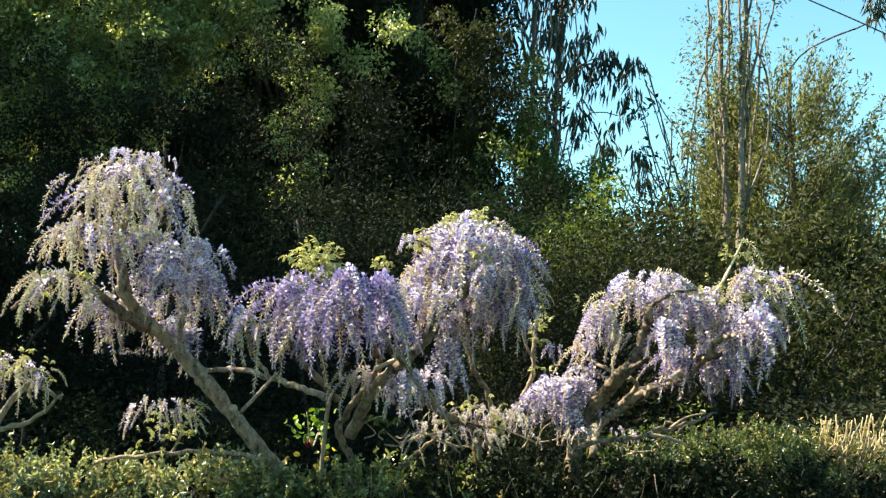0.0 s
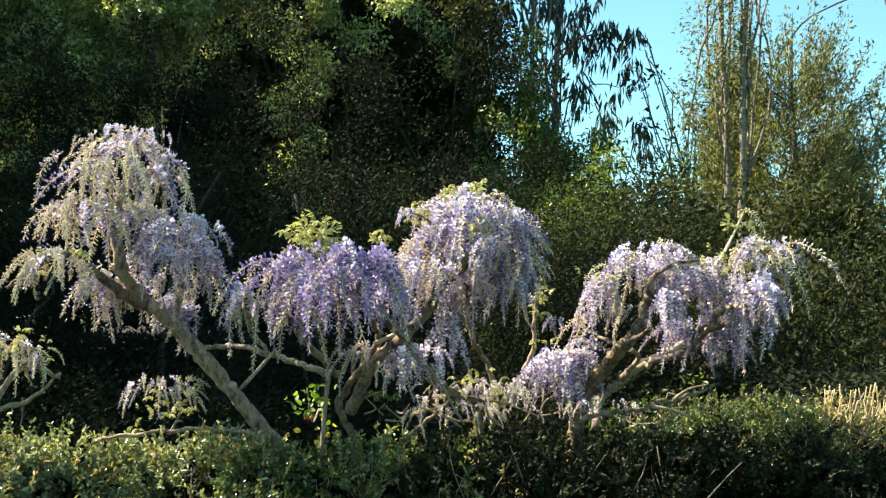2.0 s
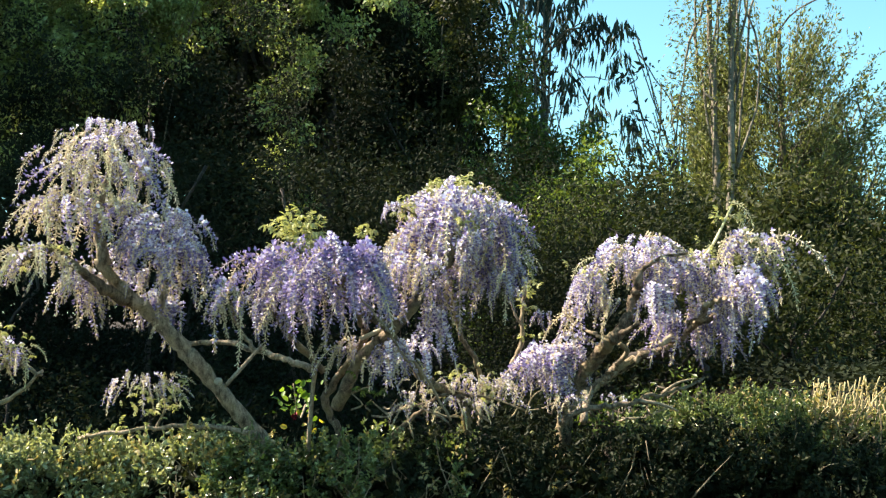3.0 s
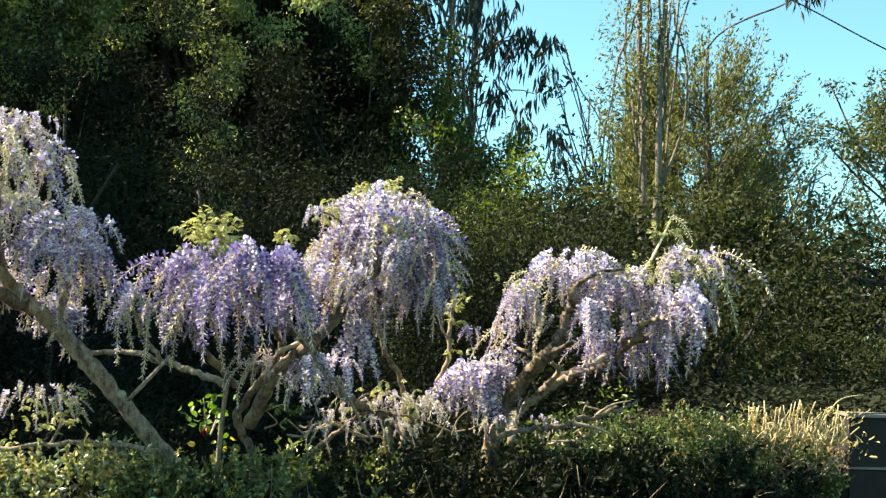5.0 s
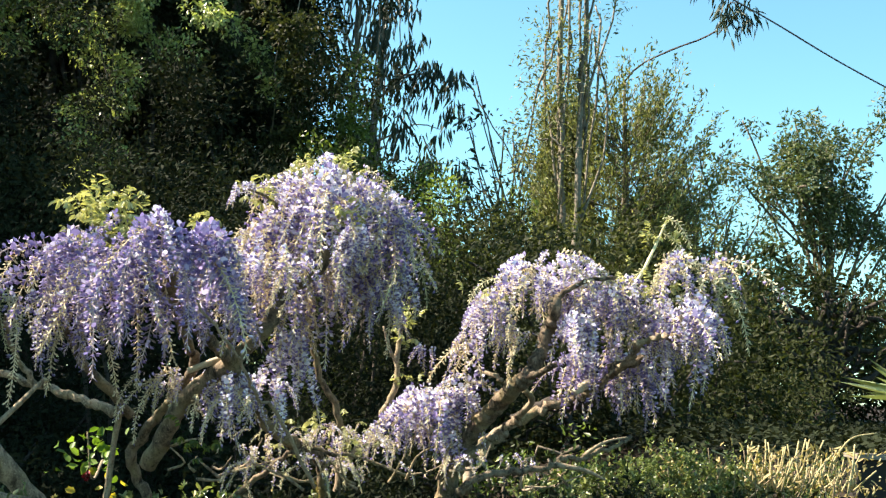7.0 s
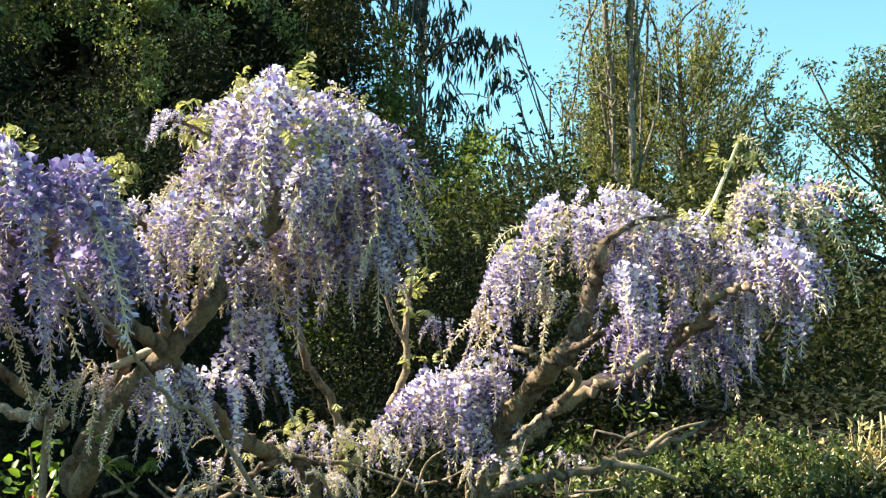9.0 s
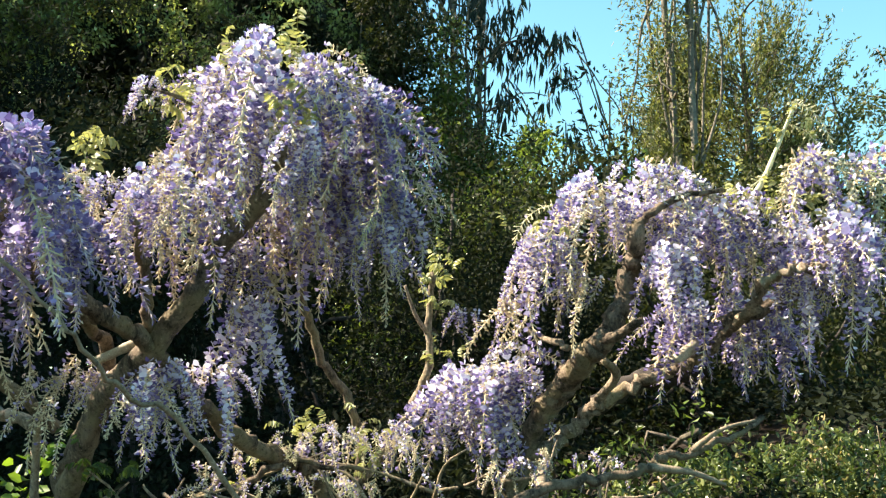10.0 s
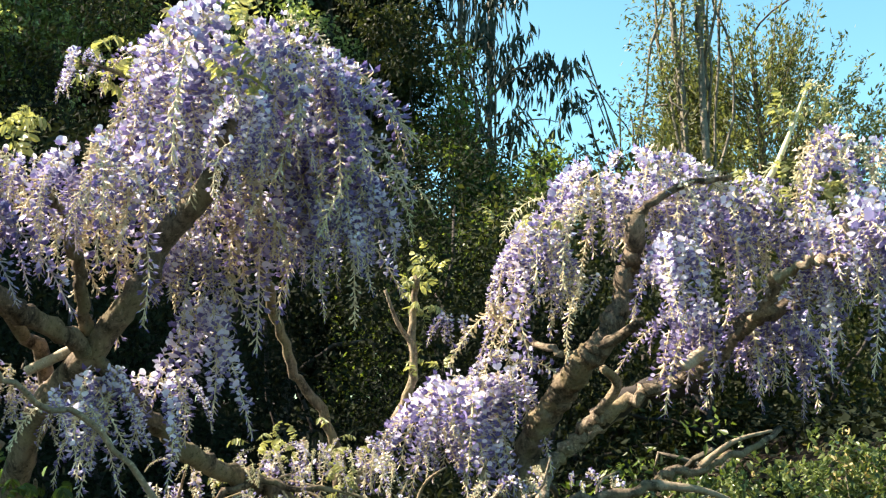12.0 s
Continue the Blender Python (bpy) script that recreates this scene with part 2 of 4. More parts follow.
def leaf_cloud(pos, aim, length, width, rng, shape=(LEAF, LEAF_F), face=None):
    """Many leaves: base points, the ways they point, sizes. Verts and faces."""
    n = len(pos)
    aim = aim / (np.linalg.norm(aim, axis=1)[:, None] + 1e-9)
    up = rng.normal(0, 1, (n, 3)) if face is None else face + rng.normal(0, 0.45, (n, 3))
    side = np.cross(aim, up)
    side /= np.linalg.norm(side, axis=1)[:, None] + 1e-9
    nor = np.cross(side, aim)
    v0, f0 = shape
    v = (pos[:, None, :] + side[:, None, :] * (v0[None, :, 0:1] * width[:, None, None])
         + aim[:, None, :] * (v0[None, :, 1:2] * length[:, None, None]) + nor[:, None, :] * (v0[None, :, 2:3] * length[:, None, None]))
    f = f0[None] + (np.arange(n) * len(v0))[:, None, None]
    return v.reshape(-1, 3), f.reshape(-1, f0.shape[1])


def in_ball(n, rng):
    d = rng.normal(0, 1, (n, 3))
    d /= np.linalg.norm(d, axis=1)[:, None]
    return d * rng.random(n)[:, None] ** (1 / 3)


def foliage(blobs, per, size, rng, shape, leaf, ratio, droop=0.0, shell=0.55, spread=0.22):
    """Leaves in many small sprays over a few uneven masses (cx, cy, cz, rx, ry, rz, sprays)."""
    pos, aim = [], []
    for cx, cy, cz, rx, ry, rz, k in blobs:
        d = rng.normal(0, 1, (k, 3))
        d /= np.linalg.norm(d, axis=1)[:, None]
        wob = np.array([1 + 0.28 * noise.noise(Vector(q * 2.3 + cx)) for q in d])
        c = d * (shell + (1 - shell) * rng.random(k)[:, None]) * wob[:, None] * np.array([rx, ry, rz]) + np.array([cx, cy, cz])
        q = in_ball(k * per, rng) * size
        pos.append(np.repeat(c, per, axis=0) + q)
        a = np.repeat(d, per, axis=0) * 0.45 + q / size * 0.45 + rng.normal(0, 0.6, (k * per, 3))
        a[:, 2] -= droop
        aim.append(a)
    pos, aim = np.vstack(pos), np.vstack(aim)
    ln = leaf * rng.uniform(0.6, 1.3, len(pos))
    return leaf_cloud(pos, aim, ln, ln * ratio, rng, shape)


# ---- ground and wall ----
def build_ground():
    xs = np.concatenate([[-3000, -600, -120], np.linspace(-40, 40, 81), [120, 600, 3000]])
    ys = np.concatenate([[-3000, -300, -60, -20], np.linspace(-10, 5.2, 20), [5.42, 5.46], np.linspace(5.6, 40, 70), [80, 200, 600, 3000]])
    verts, faces = [], []
    for y in ys:
        for x in xs:
            z = 0.0 if y < 5.44 else max(1.24 * min(max((x - 1.3) / 0.9, 0), 1), 1.30 * min(max((y - 8) / 6, 0), 1)) + 0.012 * min(max(y - 14, 0), 60) + 0.05 * noise.noise(Vector((x * 0.7, y * 0.7, 0)))
            verts.append((x, y, z))
    w = len(xs)
    for j in range(len(ys) - 1):
        for i in range(w - 1):
            faces.append((j * w + i, j * w + i + 1, (j + 1) * w + i + 1, (j + 1) * w + i))
    ob = new("ground", mesh_data("ground", verts, faces, [M_SOIL]))
    tagged(ob, "bare brown garden soil with thin green growth", "ground", kind="structure")


def slab(x0, x1, y0, y1, z0, z1, rng, step=0.25, wob=0.004, bev=0.008):
    """A worn block whose long edges waver: verts and faces."""
    n = max(2, int((x1 - x0) / step))
    prof = [(y0, z0), (y0, z1 - bev), (y0 + bev, z1), (y1 - bev, z1), (y1, z1 - bev), (y1, z0)]
    v, f = [], []
    for i in range(n + 1):
        x = x0 + (x1 - x0) * i / n
        for y, z in prof:
            v.append((x, y + rng.normal(0, wob), z + rng.normal(0, wob)))
    for i in range(n):
        for s in range(6):
            t = (s + 1) % 6
            f.append((i * 6 + s, (i + 1) * 6 + s, (i + 1) * 6 + t, i * 6 + t))
    f += [tuple(range(6)), tuple(n * 6 + s for s in range(6))[::-1]]
    return np.array(v), f


def build_wall():
    rng = np.random.default_rng(5)
    w = tagged(new("garden_wall"), "dark plastered garden wall with a pale coping", "wall", kind="structure")
    part("lower_course", mesh_data("lower_course", *slab(2.40, 14, 5.44, 5.53, 0, 1.095, rng), [M_WALL]), w)
    part("upper_course", mesh_data("upper_course", *slab(2.402, 14, 5.452, 5.53, 1.105, 1.34, rng), [M_WALL]), w)
    part("joint", mesh_data("joint", *slab(2.404, 14, 5.436, 5.52, 1.092, 1.108, rng, bev=0.003), [M_CAP]), w, "pale mortar joint")
    part("coping", mesh_data("coping", *slab(2.39, 14, 5.43, 5.54, 1.34, 1.362, rng), [M_CAP]), w, "pale weathered coping")


build_ground()
build_wall()


# ---- wisteria ----
def floret_parts():
    """Standard petal (fan), keel (folded blade), stalk (three-sided) along +y."""
    a = np.linspace(-1.9, 1.9, 7)
    std = [(0, 0.55, 0)] + [(0.5 * math.sin(t) * (1.1 if abs(t) < 1.5 else 0.8), 0.62 + 0.10 * math.cos(t), 0.42 + 0.46 * math.cos(t)) for t in a]
    std_f = [(0, i, i + 1) for i in range(1, 7)]
    keel = [(0, 0.5, -0.02), (0.20, 0.80, 0.12), (0, 1.18, 0.10), (-0.20, 0.80, 0.12), (0, 0.86, -0.18)]
    keel_f = [(0, 4, 1), (1, 4, 2), (2, 4, 3), (3, 4, 0)]
    st = [(0.045, 0, 0), (-0.045, 0, 0), (0, 0, 0.08), (0.045, 0.62, 0), (-0.045, 0.62, 0), (0, 0.62, 0.08)]
    st_f = [(0, 1, 4), (0, 4, 3), (1, 2, 5), (1, 5, 4), (2, 0, 3), (2, 3, 5)]
    bud = [(0, 0.5, -0.07), (0.11, 0.72, 0), (0, 1.05, 0.02), (-0.11, 0.72, 0), (0, 0.72, 0.13)]
    bud_f = [(0, 1, 4), (1, 2, 4), (2, 3, 4), (3, 0, 4), (0, 3, 2), (0, 2, 1)]
    fold = [(0, 0.5, 0), (0.24, 0.70, 0.20), (0.10, 0.98, 0.46), (0, 0.86, 0.30), (-0.10, 0.98, 0.46), (-0.24, 0.70, 0.20)]
    fold_f = [(0, 1, 3), (1, 2, 3), (3, 4, 5), (0, 3, 5)]
    return [np.array(q, float) for q in (std, keel, st, bud, fold)], [std_f, keel_f, st_f, bud_f, fold_f]


def raceme_mesh(seed, length, count, kind, start, end):
    """A flower spike from the origin: its stalk leaves along +x, start degrees below the level, and bows down to end
    degrees.
    kind: full, half (many flowers shed), green (bare stalks), cream (faded), white (pale, serves sunlit tops too) or
    violet (carries shade in its colour)."""
    rng = np.random.default_rng(seed)
    (std, keel, st, bud, fold), (fs, fk, ft, fb, ff) = floret_parts()
    V, F, I, o = [], [], [], 0
    sway = rng.uniform(-0.35, 0.35)
    steps = 24
    lines, ways, at = [np.zeros(3)], [], np.zeros(3)
    for k in range(steps):
        u = (k + 0.5) / steps
        el = radians(start + (end - start) * u ** 0.62)
        az = sway * u
        w = np.array([math.cos(el) * math.cos(az), math.cos(el) * math.sin(az), -math.sin(el)])
        ways.append(w)
        at = at + w * length / steps
        lines.append(at)
    lines = np.array(lines)

    def add(v, f, m):
        nonlocal o
        V.append(v)
        F.extend(tuple(i + o for i in q) for q in f)
        I.extend([m] * len(f))
        o += len(v)

    v, f = tube([lines[i] for i in (0, 6, 12, 18, 24)], 0.0022, 0.0010, segs=4, per=2, gnarl=0.05, rng=rng)
    add(v, f, 3)
    for k in range(count):
        u = (k + 0.6) / count
        j = min(int(u * steps), steps - 1)
        c = lines[j] + ways[j] * (u * steps - j) * length / steps
        w = ways[j]
        e1 = np.cross(w, (0.21, 0.95, 0.1))
        e1 /= np.linalg.norm(e1)
        e2 = np.cross(w, e1)
        th = k * 2.39996 + rng.normal(0, 0.25)
        tilt = 0.22 + rng.normal(0.0, 0.25) + 0.75 * u ** 2
        out = (e1 * math.cos(th) + e2 * math.sin(th)) * math.cos(tilt) + w * math.sin(tilt)
        out[2] -= 0.22
        out /= np.linalg.norm(out)
        side = np.cross(out, (0.03, 0.05, 1.0))
        side /= np.linalg.norm(side) + 1e-9
        up = np.cross(side, out)
        if up[2] < 0:
            up = -up
        roll = rng.normal(0, 0.4)
        s2 = side * math.cos(roll) + up * math.sin(roll)
        u2 = up * math.cos(roll) - side * math.sin(roll)
        size = 0.0285 * (1 - 0.30 * u) * rng.uniform(0.8, 1.2)
        put = lambda q, s=1.0: c + (q[:, 0:1] * s2 + q[:, 1:2] * out + q[:, 2:3] * u2) * size * s
        add(put(st), ft, 3)
        flower = {"full": 0.94 - 0.25 * u ** 2, "half": 0.60 - 0.30 * u, "green": 0.06, "cream": 0.10, "white": 1.0 - 0.1 * u, "violet": 0.94 - 0.25 * u ** 2}[kind]
        if rng.random() < flower:
            if u > 0.78 and kind != "half":
                add(put(bud, 0.9), fb, 2)
            else:
                if rng.random() < (0.90 if kind == "white" else 0.74 - 1.3 * u):
                    add(put(std * np.array([0.72, 1, 0.66])), fs, (2 if rng.random() < 0.45 else 1) if kind == "violet" else 0 if u < (0.75 if kind == "white" else 0.10 + 0.16 * rng.random()) else 1)
                else:
                    add(put(fold * np.array([0.95, 1.12, rng.uniform(0.4, 1.0)])), ff, 2 if rng.random() < (0.55 if kind == "violet" else 0.18) else 1 if rng.random() < (0.35 if kind == "white" else 1.0 if kind == "violet" else 0.86) else 0)
                add(put(keel), fk, 2 if rng.random() < 0.8 else 1)
        elif rng.random() < (0.95 if kind == "cream" else 0.7):
            fat = 1.7 if kind == "cream" else 1.3
            add(put(bud * np.array([fat, 1.0, fat]), 0.9), fb, 3)
    stalk = M_GREENSTALK if kind == "green" else M_MAUVESTALK if kind == "violet" else M_STALK
    return mesh_data("raceme_" + kind, np.vstack(V), F, [M_PALE, M_LILAC, M_VIOLET, stalk], I)


KINDS = ("full", "half", "green", "cream", "white", "violet")
BOWS = ((-12, 78), (28, 86), (74, 92))
RACEMES = {(k, w): [raceme_mesh(100 + 40 * j + 10 * w + i, ln, ct, k, *BOWS[w]) for i, (ln, ct) in enumerate(((0.15, 40), (0.19, 50), (0.24, 60), (0.30, 72)))]
           for j, k in enumerate(KINDS) for w in range(3)}


def young_leaf_mesh(seed, mat):
    """A small unfolding pinnate leaf: a stalk with paired leaflets."""
    rng = np.random.default_rng(seed)
    pos, aim, ln = [], [], []
    for k in range(9):
        u = 0.25 + 0.75 * (k // 2) / 4
        s = (1 if k % 2 else -1) if k < 8 else 0
        pos.append((0, 0.09 * u, 0.045 * math.sin(u * 2.2)))
        aim.append((s * 0.7, 0.5 if s else 0.9, -0.85 + rng.normal(0, 0.3)))
        ln.append(0.046 * rng.uniform(0.7, 1.2))
    pos, aim, ln = np.array(pos), np.array(aim), np.array(ln)
    v, f = leaf_cloud(pos, aim, ln, ln * 0.38, rng, face=np.tile((0, 0.2, 1.0), (9, 1)))
    sv, sf = tube([(0, 0, 0), (0, 0.05, 0.035), (0, 0.09, 0.03)], 0.0016, 0.0008, segs=3, per=2, gnarl=0, rng=rng)
    return mesh_data("young_leaf", np.vstack([v, sv]), [tuple(q) for q in f] + [tuple(i + len(v) for i in q) for q in sf], [mat])


YOUNG = [young_leaf_mesh(i, M_YOUNG) for i in range(4)]
GREEN_LEAVES = [young_leaf_mesh(i, M_GREEN) for i in range(4, 7)]


def hang(tree, at, turn, lean, mesh, scale):
    """One raceme at a place: turned about the upright, and leaned a little."""
    ob = new("raceme", mesh)
    ob.parent = tree
    ob.matrix_basis = Matrix.LocRotScale(Vector(at) - tree.location, Euler((lean[0], lean[1], turn)), (scale,) * 3)
    return ob


def dome(tree, c, r, n, mix, seed, splay=0.45, low=-0.25, size=1.0, white=0.45):
    """Racemes that spring from inside a mound with half-axes r and bow over its skin; mix: shares of the KINDS; splay: how many bow outward."""
    rng = np.random.default_rng(seed)
    made = 0
    while made < n:
        d = rng.normal(0, 1, 3)
        d /= np.linalg.norm(d)
        if d[2] < low:
            continue
        p = np.array(c) + d * np.array(r) * rng.uniform(0.42, 0.92)
        k = KINDS[rng.choice(len(mix), p=np.array(mix) / sum(mix))]
        # Sunward tops swap to white racemes, so sunlight is put into colour.
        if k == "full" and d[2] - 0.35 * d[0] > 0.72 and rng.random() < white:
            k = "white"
        way = math.atan2(d[1] / r[1], d[0] / r[0]) + rng.normal(0, 0.45)
        q = rng.random() * (0.55 + splay)
        bow = 2 if q < 0.28 else 1 if q < 0.62 or d[2] < 0.15 else 0
        hang(tree, p, way, (rng.normal(0, 0.22), rng.normal(0, 0.22)), RACEMES[k, bow][rng.integers(4)], size * rng.uniform(0.48, 1.16))
        made += 1


def leafy(tree, c, r, n, seed, meshes=None, size=0.48):
    rng = np.random.default_rng(seed)
    for _ in range(n):
        p = np.array(c) + np.clip(rng.normal(0, 0.5, 3), -0.9, 0.9) * np.array(r) - (0, 0, 0.02)
        p[2] -= 2.2 * (p[0] - c[0]) ** 2 if r[0] > 0.2 else 0.0
        ob = new("young_leaf", (meshes or YOUNG)[rng.integers(len(meshes or YOUNG))])
        ob.parent = tree
        ob.matrix_basis = Matrix.LocRotScale(Vector(p) - tree.location, Euler((rng.uniform(-0.4, 1.1), rng.normal(0, 0.4), rng.uniform(0, 6.28))), (size * rng.uniform(0.7, 1.3),) * 3)


def build_left_wisteria():
    w = thing("wisteria_tree", (-0.77, 5.60, 1.24), "leaning old wisteria with pale lilac hanging racemes", "wisteria", "pruned wisterias on the wall")
    # Trunk takes the paler bark, so its sunlit look is in colour.
    limb("trunk", [(-0.70, 5.66, 0.9), (-0.77, 5.60, 1.01), (-0.97, 5.50, 1.27), (-1.11, 5.42, 1.45), (-1.27, 5.35, 1.63), (-1.41, 5.28, 1.77), (-1.51, 5.22, 1.90)], 0.045, 0.030, M_BARK_L, w, "grey-brown leaning trunk", per=10, segs=14, bend=0.004)
    limb("limb", [(-1.49, 5.23, 1.87), (-1.52, 5.2, 2.10), (-1.48, 5.2, 2.28), (-1.44, 5.2, 2.46)], 0.033, 0.014, M_BARK_L, w, bend=0.006)
    limb("limb", [(-1.36, 5.31, 1.70), (-1.46, 5.2, 1.75), (-1.57, 5.1, 1.85), (-1.68, 5.0, 1.93), (-1.82, 4.95, 1.85), (-1.90, 4.9, 1.76)], 0.032, 0.008, M_BARK, w, bend=0.005)
    limb("limb", [(-1.27, 5.35, 1.63), (-1.22, 5.32, 1.80), (-1.20, 5.28, 1.95), (-1.18, 5.25, 2.08)], 0.022, 0.009, M_BARK_L, w, bend=0.005)
    limb("limb", [(-1.52, 5.2, 2.05), (-1.60, 5.1, 2.2), (-1.62, 5.1, 2.35)], 0.014, 0.006, M_BARK_L, w, bend=0.005)
    limb("limb", [(-1.48, 5.2, 2.25), (-1.35, 5.15, 2.33), (-1.24, 5.1, 2.30)], 0.012, 0.005, M_BARK_L, w, bend=0.005)
    limb("cut_stub", [(-0.995, 5.48, 1.315), (-0.985, 5.45, 1.335)], 0.022, 0.019, M_CUT, w, "pale sawn stub")
    dome(w, (-1.48, 5.18, 2.36), (0.34, 0.27, 0.20), 80, (0.26, 0.15, 0.06, 0.53), 1, 0.35, -0.3)
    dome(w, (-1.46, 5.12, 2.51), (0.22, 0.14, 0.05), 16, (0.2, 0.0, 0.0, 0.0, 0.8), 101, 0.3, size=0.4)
    dome(w, (-1.47, 5.14, 2.51), (0.14, 0.12, 0.04), 14, (0.1, 0.1, 0.0, 0.8), 105, 0.5, size=0.6)
    dome(w, (-1.42, 5.26, 2.14), (0.28, 0.12, 0.18), 26, (0.35, 0.2, 0.0, 0.45), 102, 0.0)
    dome(w, (-1.64, 5.10, 2.13), (0.24, 0.2, 0.14), 36, (0.05, 0.15, 0.25, 0.55), 2, 0.8, size=1.15)
    dome(w, (-1.19, 5.16, 1.98), (0.20, 0.22, 0.22), 64, (0.72, 0.2, 0.0, 0.08), 3, 0.2)
    dome(w, (-1.11, 5.06, 2.10), (0.05, 0.05, 0.05), 8, (0.2, 0.0, 0.0, 0.0, 0.8), 106, 0.2, size=0.7)
    dome(w, (-1.34, 5.42, 1.86), (0.25, 0.2, 0.2), 30, (0.4, 0.2, 0.0, 0.4), 4, 0.25)
    dome(w, (-1.72, 4.98, 1.89), (0.17, 0.14, 0.08), 30, (0.0, 0.1, 0.4, 0.5), 5, 0.5)
    dome(w, (-1.29, 5.46, 1.72), (0.12, 0.08, 0.08), 24, (0.45, 0.25, 0.0, 0.3), 103, -0.2, white=0.1)
    dome(w, (-1.60, 5.32, 1.82), (0.10, 0.08, 0.10), 26, (0.3, 0.2, 0.0, 0.5), 104, -0.2)
    leafy(w, (-1.50, 5.15, 2.32), (0.28, 0.2, 0.16), 8, 6)
    leafy(w, (-1.62, 5.0, 1.94), (0.22, 0.12, 0.06), 10, 7)


def build_middle_left_wisteria():
    w = thing("wisteria_tree", (-0.35, 5.30, 1.24), "spreading wisteria with violet racemes and young yellow-green leaves", "wisteria", "pruned wisterias on the wall")
    limb("trunk", [(-0.33, 5.3, 0.9), (-0.35, 5.2, 0.97), (-0.38, 5.2, 1.13), (-0.44, 5.15, 1.29), (-0.33, 5.0, 1.46), (-0.25, 4.8, 1.59), (-0.31, 4.5, 1.77)], 0.020, 0.014, M_BARK, w, per=10, segs=14, bend=0.005)
    limb("limb", [(-1.14, 5.5, 1.51), (-0.94, 5.4, 1.52), (-0.73, 5.3, 1.47), (-0.60, 5.2, 1.44), (-0.49, 5.15, 1.41)], 0.012, 0.018, M_BARK_L, w, "pale bare limb", bend=0.004)
    limb("limb", [(-0.91, 5.2, 1.32), (-0.83, 5.25, 1.42), (-0.76, 5.3, 1.51)], 0.010, 0.008, M_BARK_L, w)
    limb("limb", [(-0.80, 5.33, 1.49), (-0.86, 5.3, 1.58), (-0.88, 5.2, 1.66), (-0.86, 5.05, 1.71)], 0.012, 0.006, M_BARK_L, w, bend=0.005)
    limb("limb", [(-0.45, 5.15, 1.40), (-0.62, 5.0, 1.6), (-0.66, 4.8, 1.78), (-0.62, 4.65, 1.88)], 0.018, 0.007, M_BARK, w, bend=0.005)
    limb("limb", [(-0.31, 4.5, 1.77), (-0.42, 4.35, 1.85), (-0.5, 4.3, 1.92)], 0.016, 0.006, M_BARK, w, bend=0.005)
    limb("limb", [(-0.31, 4.5, 1.77), (-0.38, 4.25, 1.80), (-0.40, 4.02, 1.86)], 0.014, 0.006, M_BARK, w, bend=0.005)
    limb("stem", [(-0.48, 5.1, 1.43), (-0.50, 5.15, 1.29), (-0.52, 5.2, 1.0)], 0.010, 0.011, M_BARK_L, w, "pale upright stem")
    # Violet racemes put the shade of these mounds into petal colour.
    dome(w, (-0.53, 4.55, 1.83), (0.25, 0.28, 0.16), 66, (0.05, 0.14, 0.0, 0.16, 0.0, 0.65), 11, 0.3, white=0.05)
    dome(w, (-0.31, 4.06, 1.85), (0.17, 0.16, 0.11), 38, (0.0, 0.14, 0.0, 0.0, 0.10, 0.76), 12, 0.3, white=0.0)
    dome(w, (-0.19, 4.14, 1.76), (0.09, 0.12, 0.09), 24, (0.0, 0.25, 0.0, 0.0, 0.0, 0.75), 112, -0.1, size=0.75)
    dome(w, (-0.46, 4.36, 1.80), (0.16, 0.16, 0.12), 10, (0.0, 0.3, 0.0, 0.2, 0.0, 0.5), 13, 0.3, white=0.0)
    dome(w, (-0.24, 4.62, 1.86), (0.12, 0.10, 0.06), 10, (0.2, 0.3, 0.0, 0.5), 113, 0.3, size=0.7)
    dome(w, (-0.86, 4.95, 1.74), (0.10, 0.10, 0.08), 16, (0.1, 0.3, 0.2, 0.4), 14, 0.1)
    dome(w, (-0.66, 4.78, 1.72), (0.16, 0.12, 0.10), 22, (0.1, 0.3, 0.0, 0.4, 0.0, 0.2), 114, 0.0)
    leafy(w, (-0.50, 4.48, 1.97), (0.10, 0.10, 0.09), 84, 15)
    leafy(w, (-0.26, 4.6, 1.98), (0.05, 0.05, 0.05), 10, 16)
    limb("shoot", [(-0.33, 5.0, 1.30), (-0.26, 4.8, 1.34), (-0.21, 4.64, 1.36)], 0.006, 0.003, M_BARK_L, w)
    leafy(w, (-0.22, 4.64, 1.36), (0.07, 0.05, 0.05), 12, 17, GREEN_LEAVES, size=0.45)


def build_middle_wisteria():
    w = thing("wisteria_tree", (0.20, 5.10, 1.24), "gnarled wisteria with a full mound of lilac racemes", "wisteria", "pruned wisterias on the wall")
    limb("trunk", [(0.24, 5.3, 0.95), (0.20, 5.1, 1.25), (0.13, 5.05, 1.32), (0.04, 4.95, 1.37), (-0.04, 4.85, 1.45), (-0.10, 4.75, 1.55), (-0.15, 4.65, 1.62), (-0.21, 4.5, 1.67), (-0.28, 4.40, 1.74), (-0.31, 4.28, 1.84)], 0.021, 0.015, M_BARK, w, per=10, segs=14, bend=0.004)
    limb("limb", [(-0.37, 4.95, 1.25), (-0.26, 4.8, 1.47), (-0.13, 4.7, 1.59), (-0.04, 4.65, 1.70), (0.0, 4.65, 1.79), (0.10, 4.6, 1.89), (0.14, 4.55, 1.99)], 0.026, 0.020, M_BARK, w, per=10, segs=14, bend=0.002)
    limb("limb", [(-0.14, 4.68, 1.62), (-0.13, 4.6, 1.72), (-0.12, 4.5, 1.79), (-0.14, 4.46, 1.83), (-0.16, 4.42, 1.86)], 0.014, 0.004, M_BARK, w, bend=0.005)
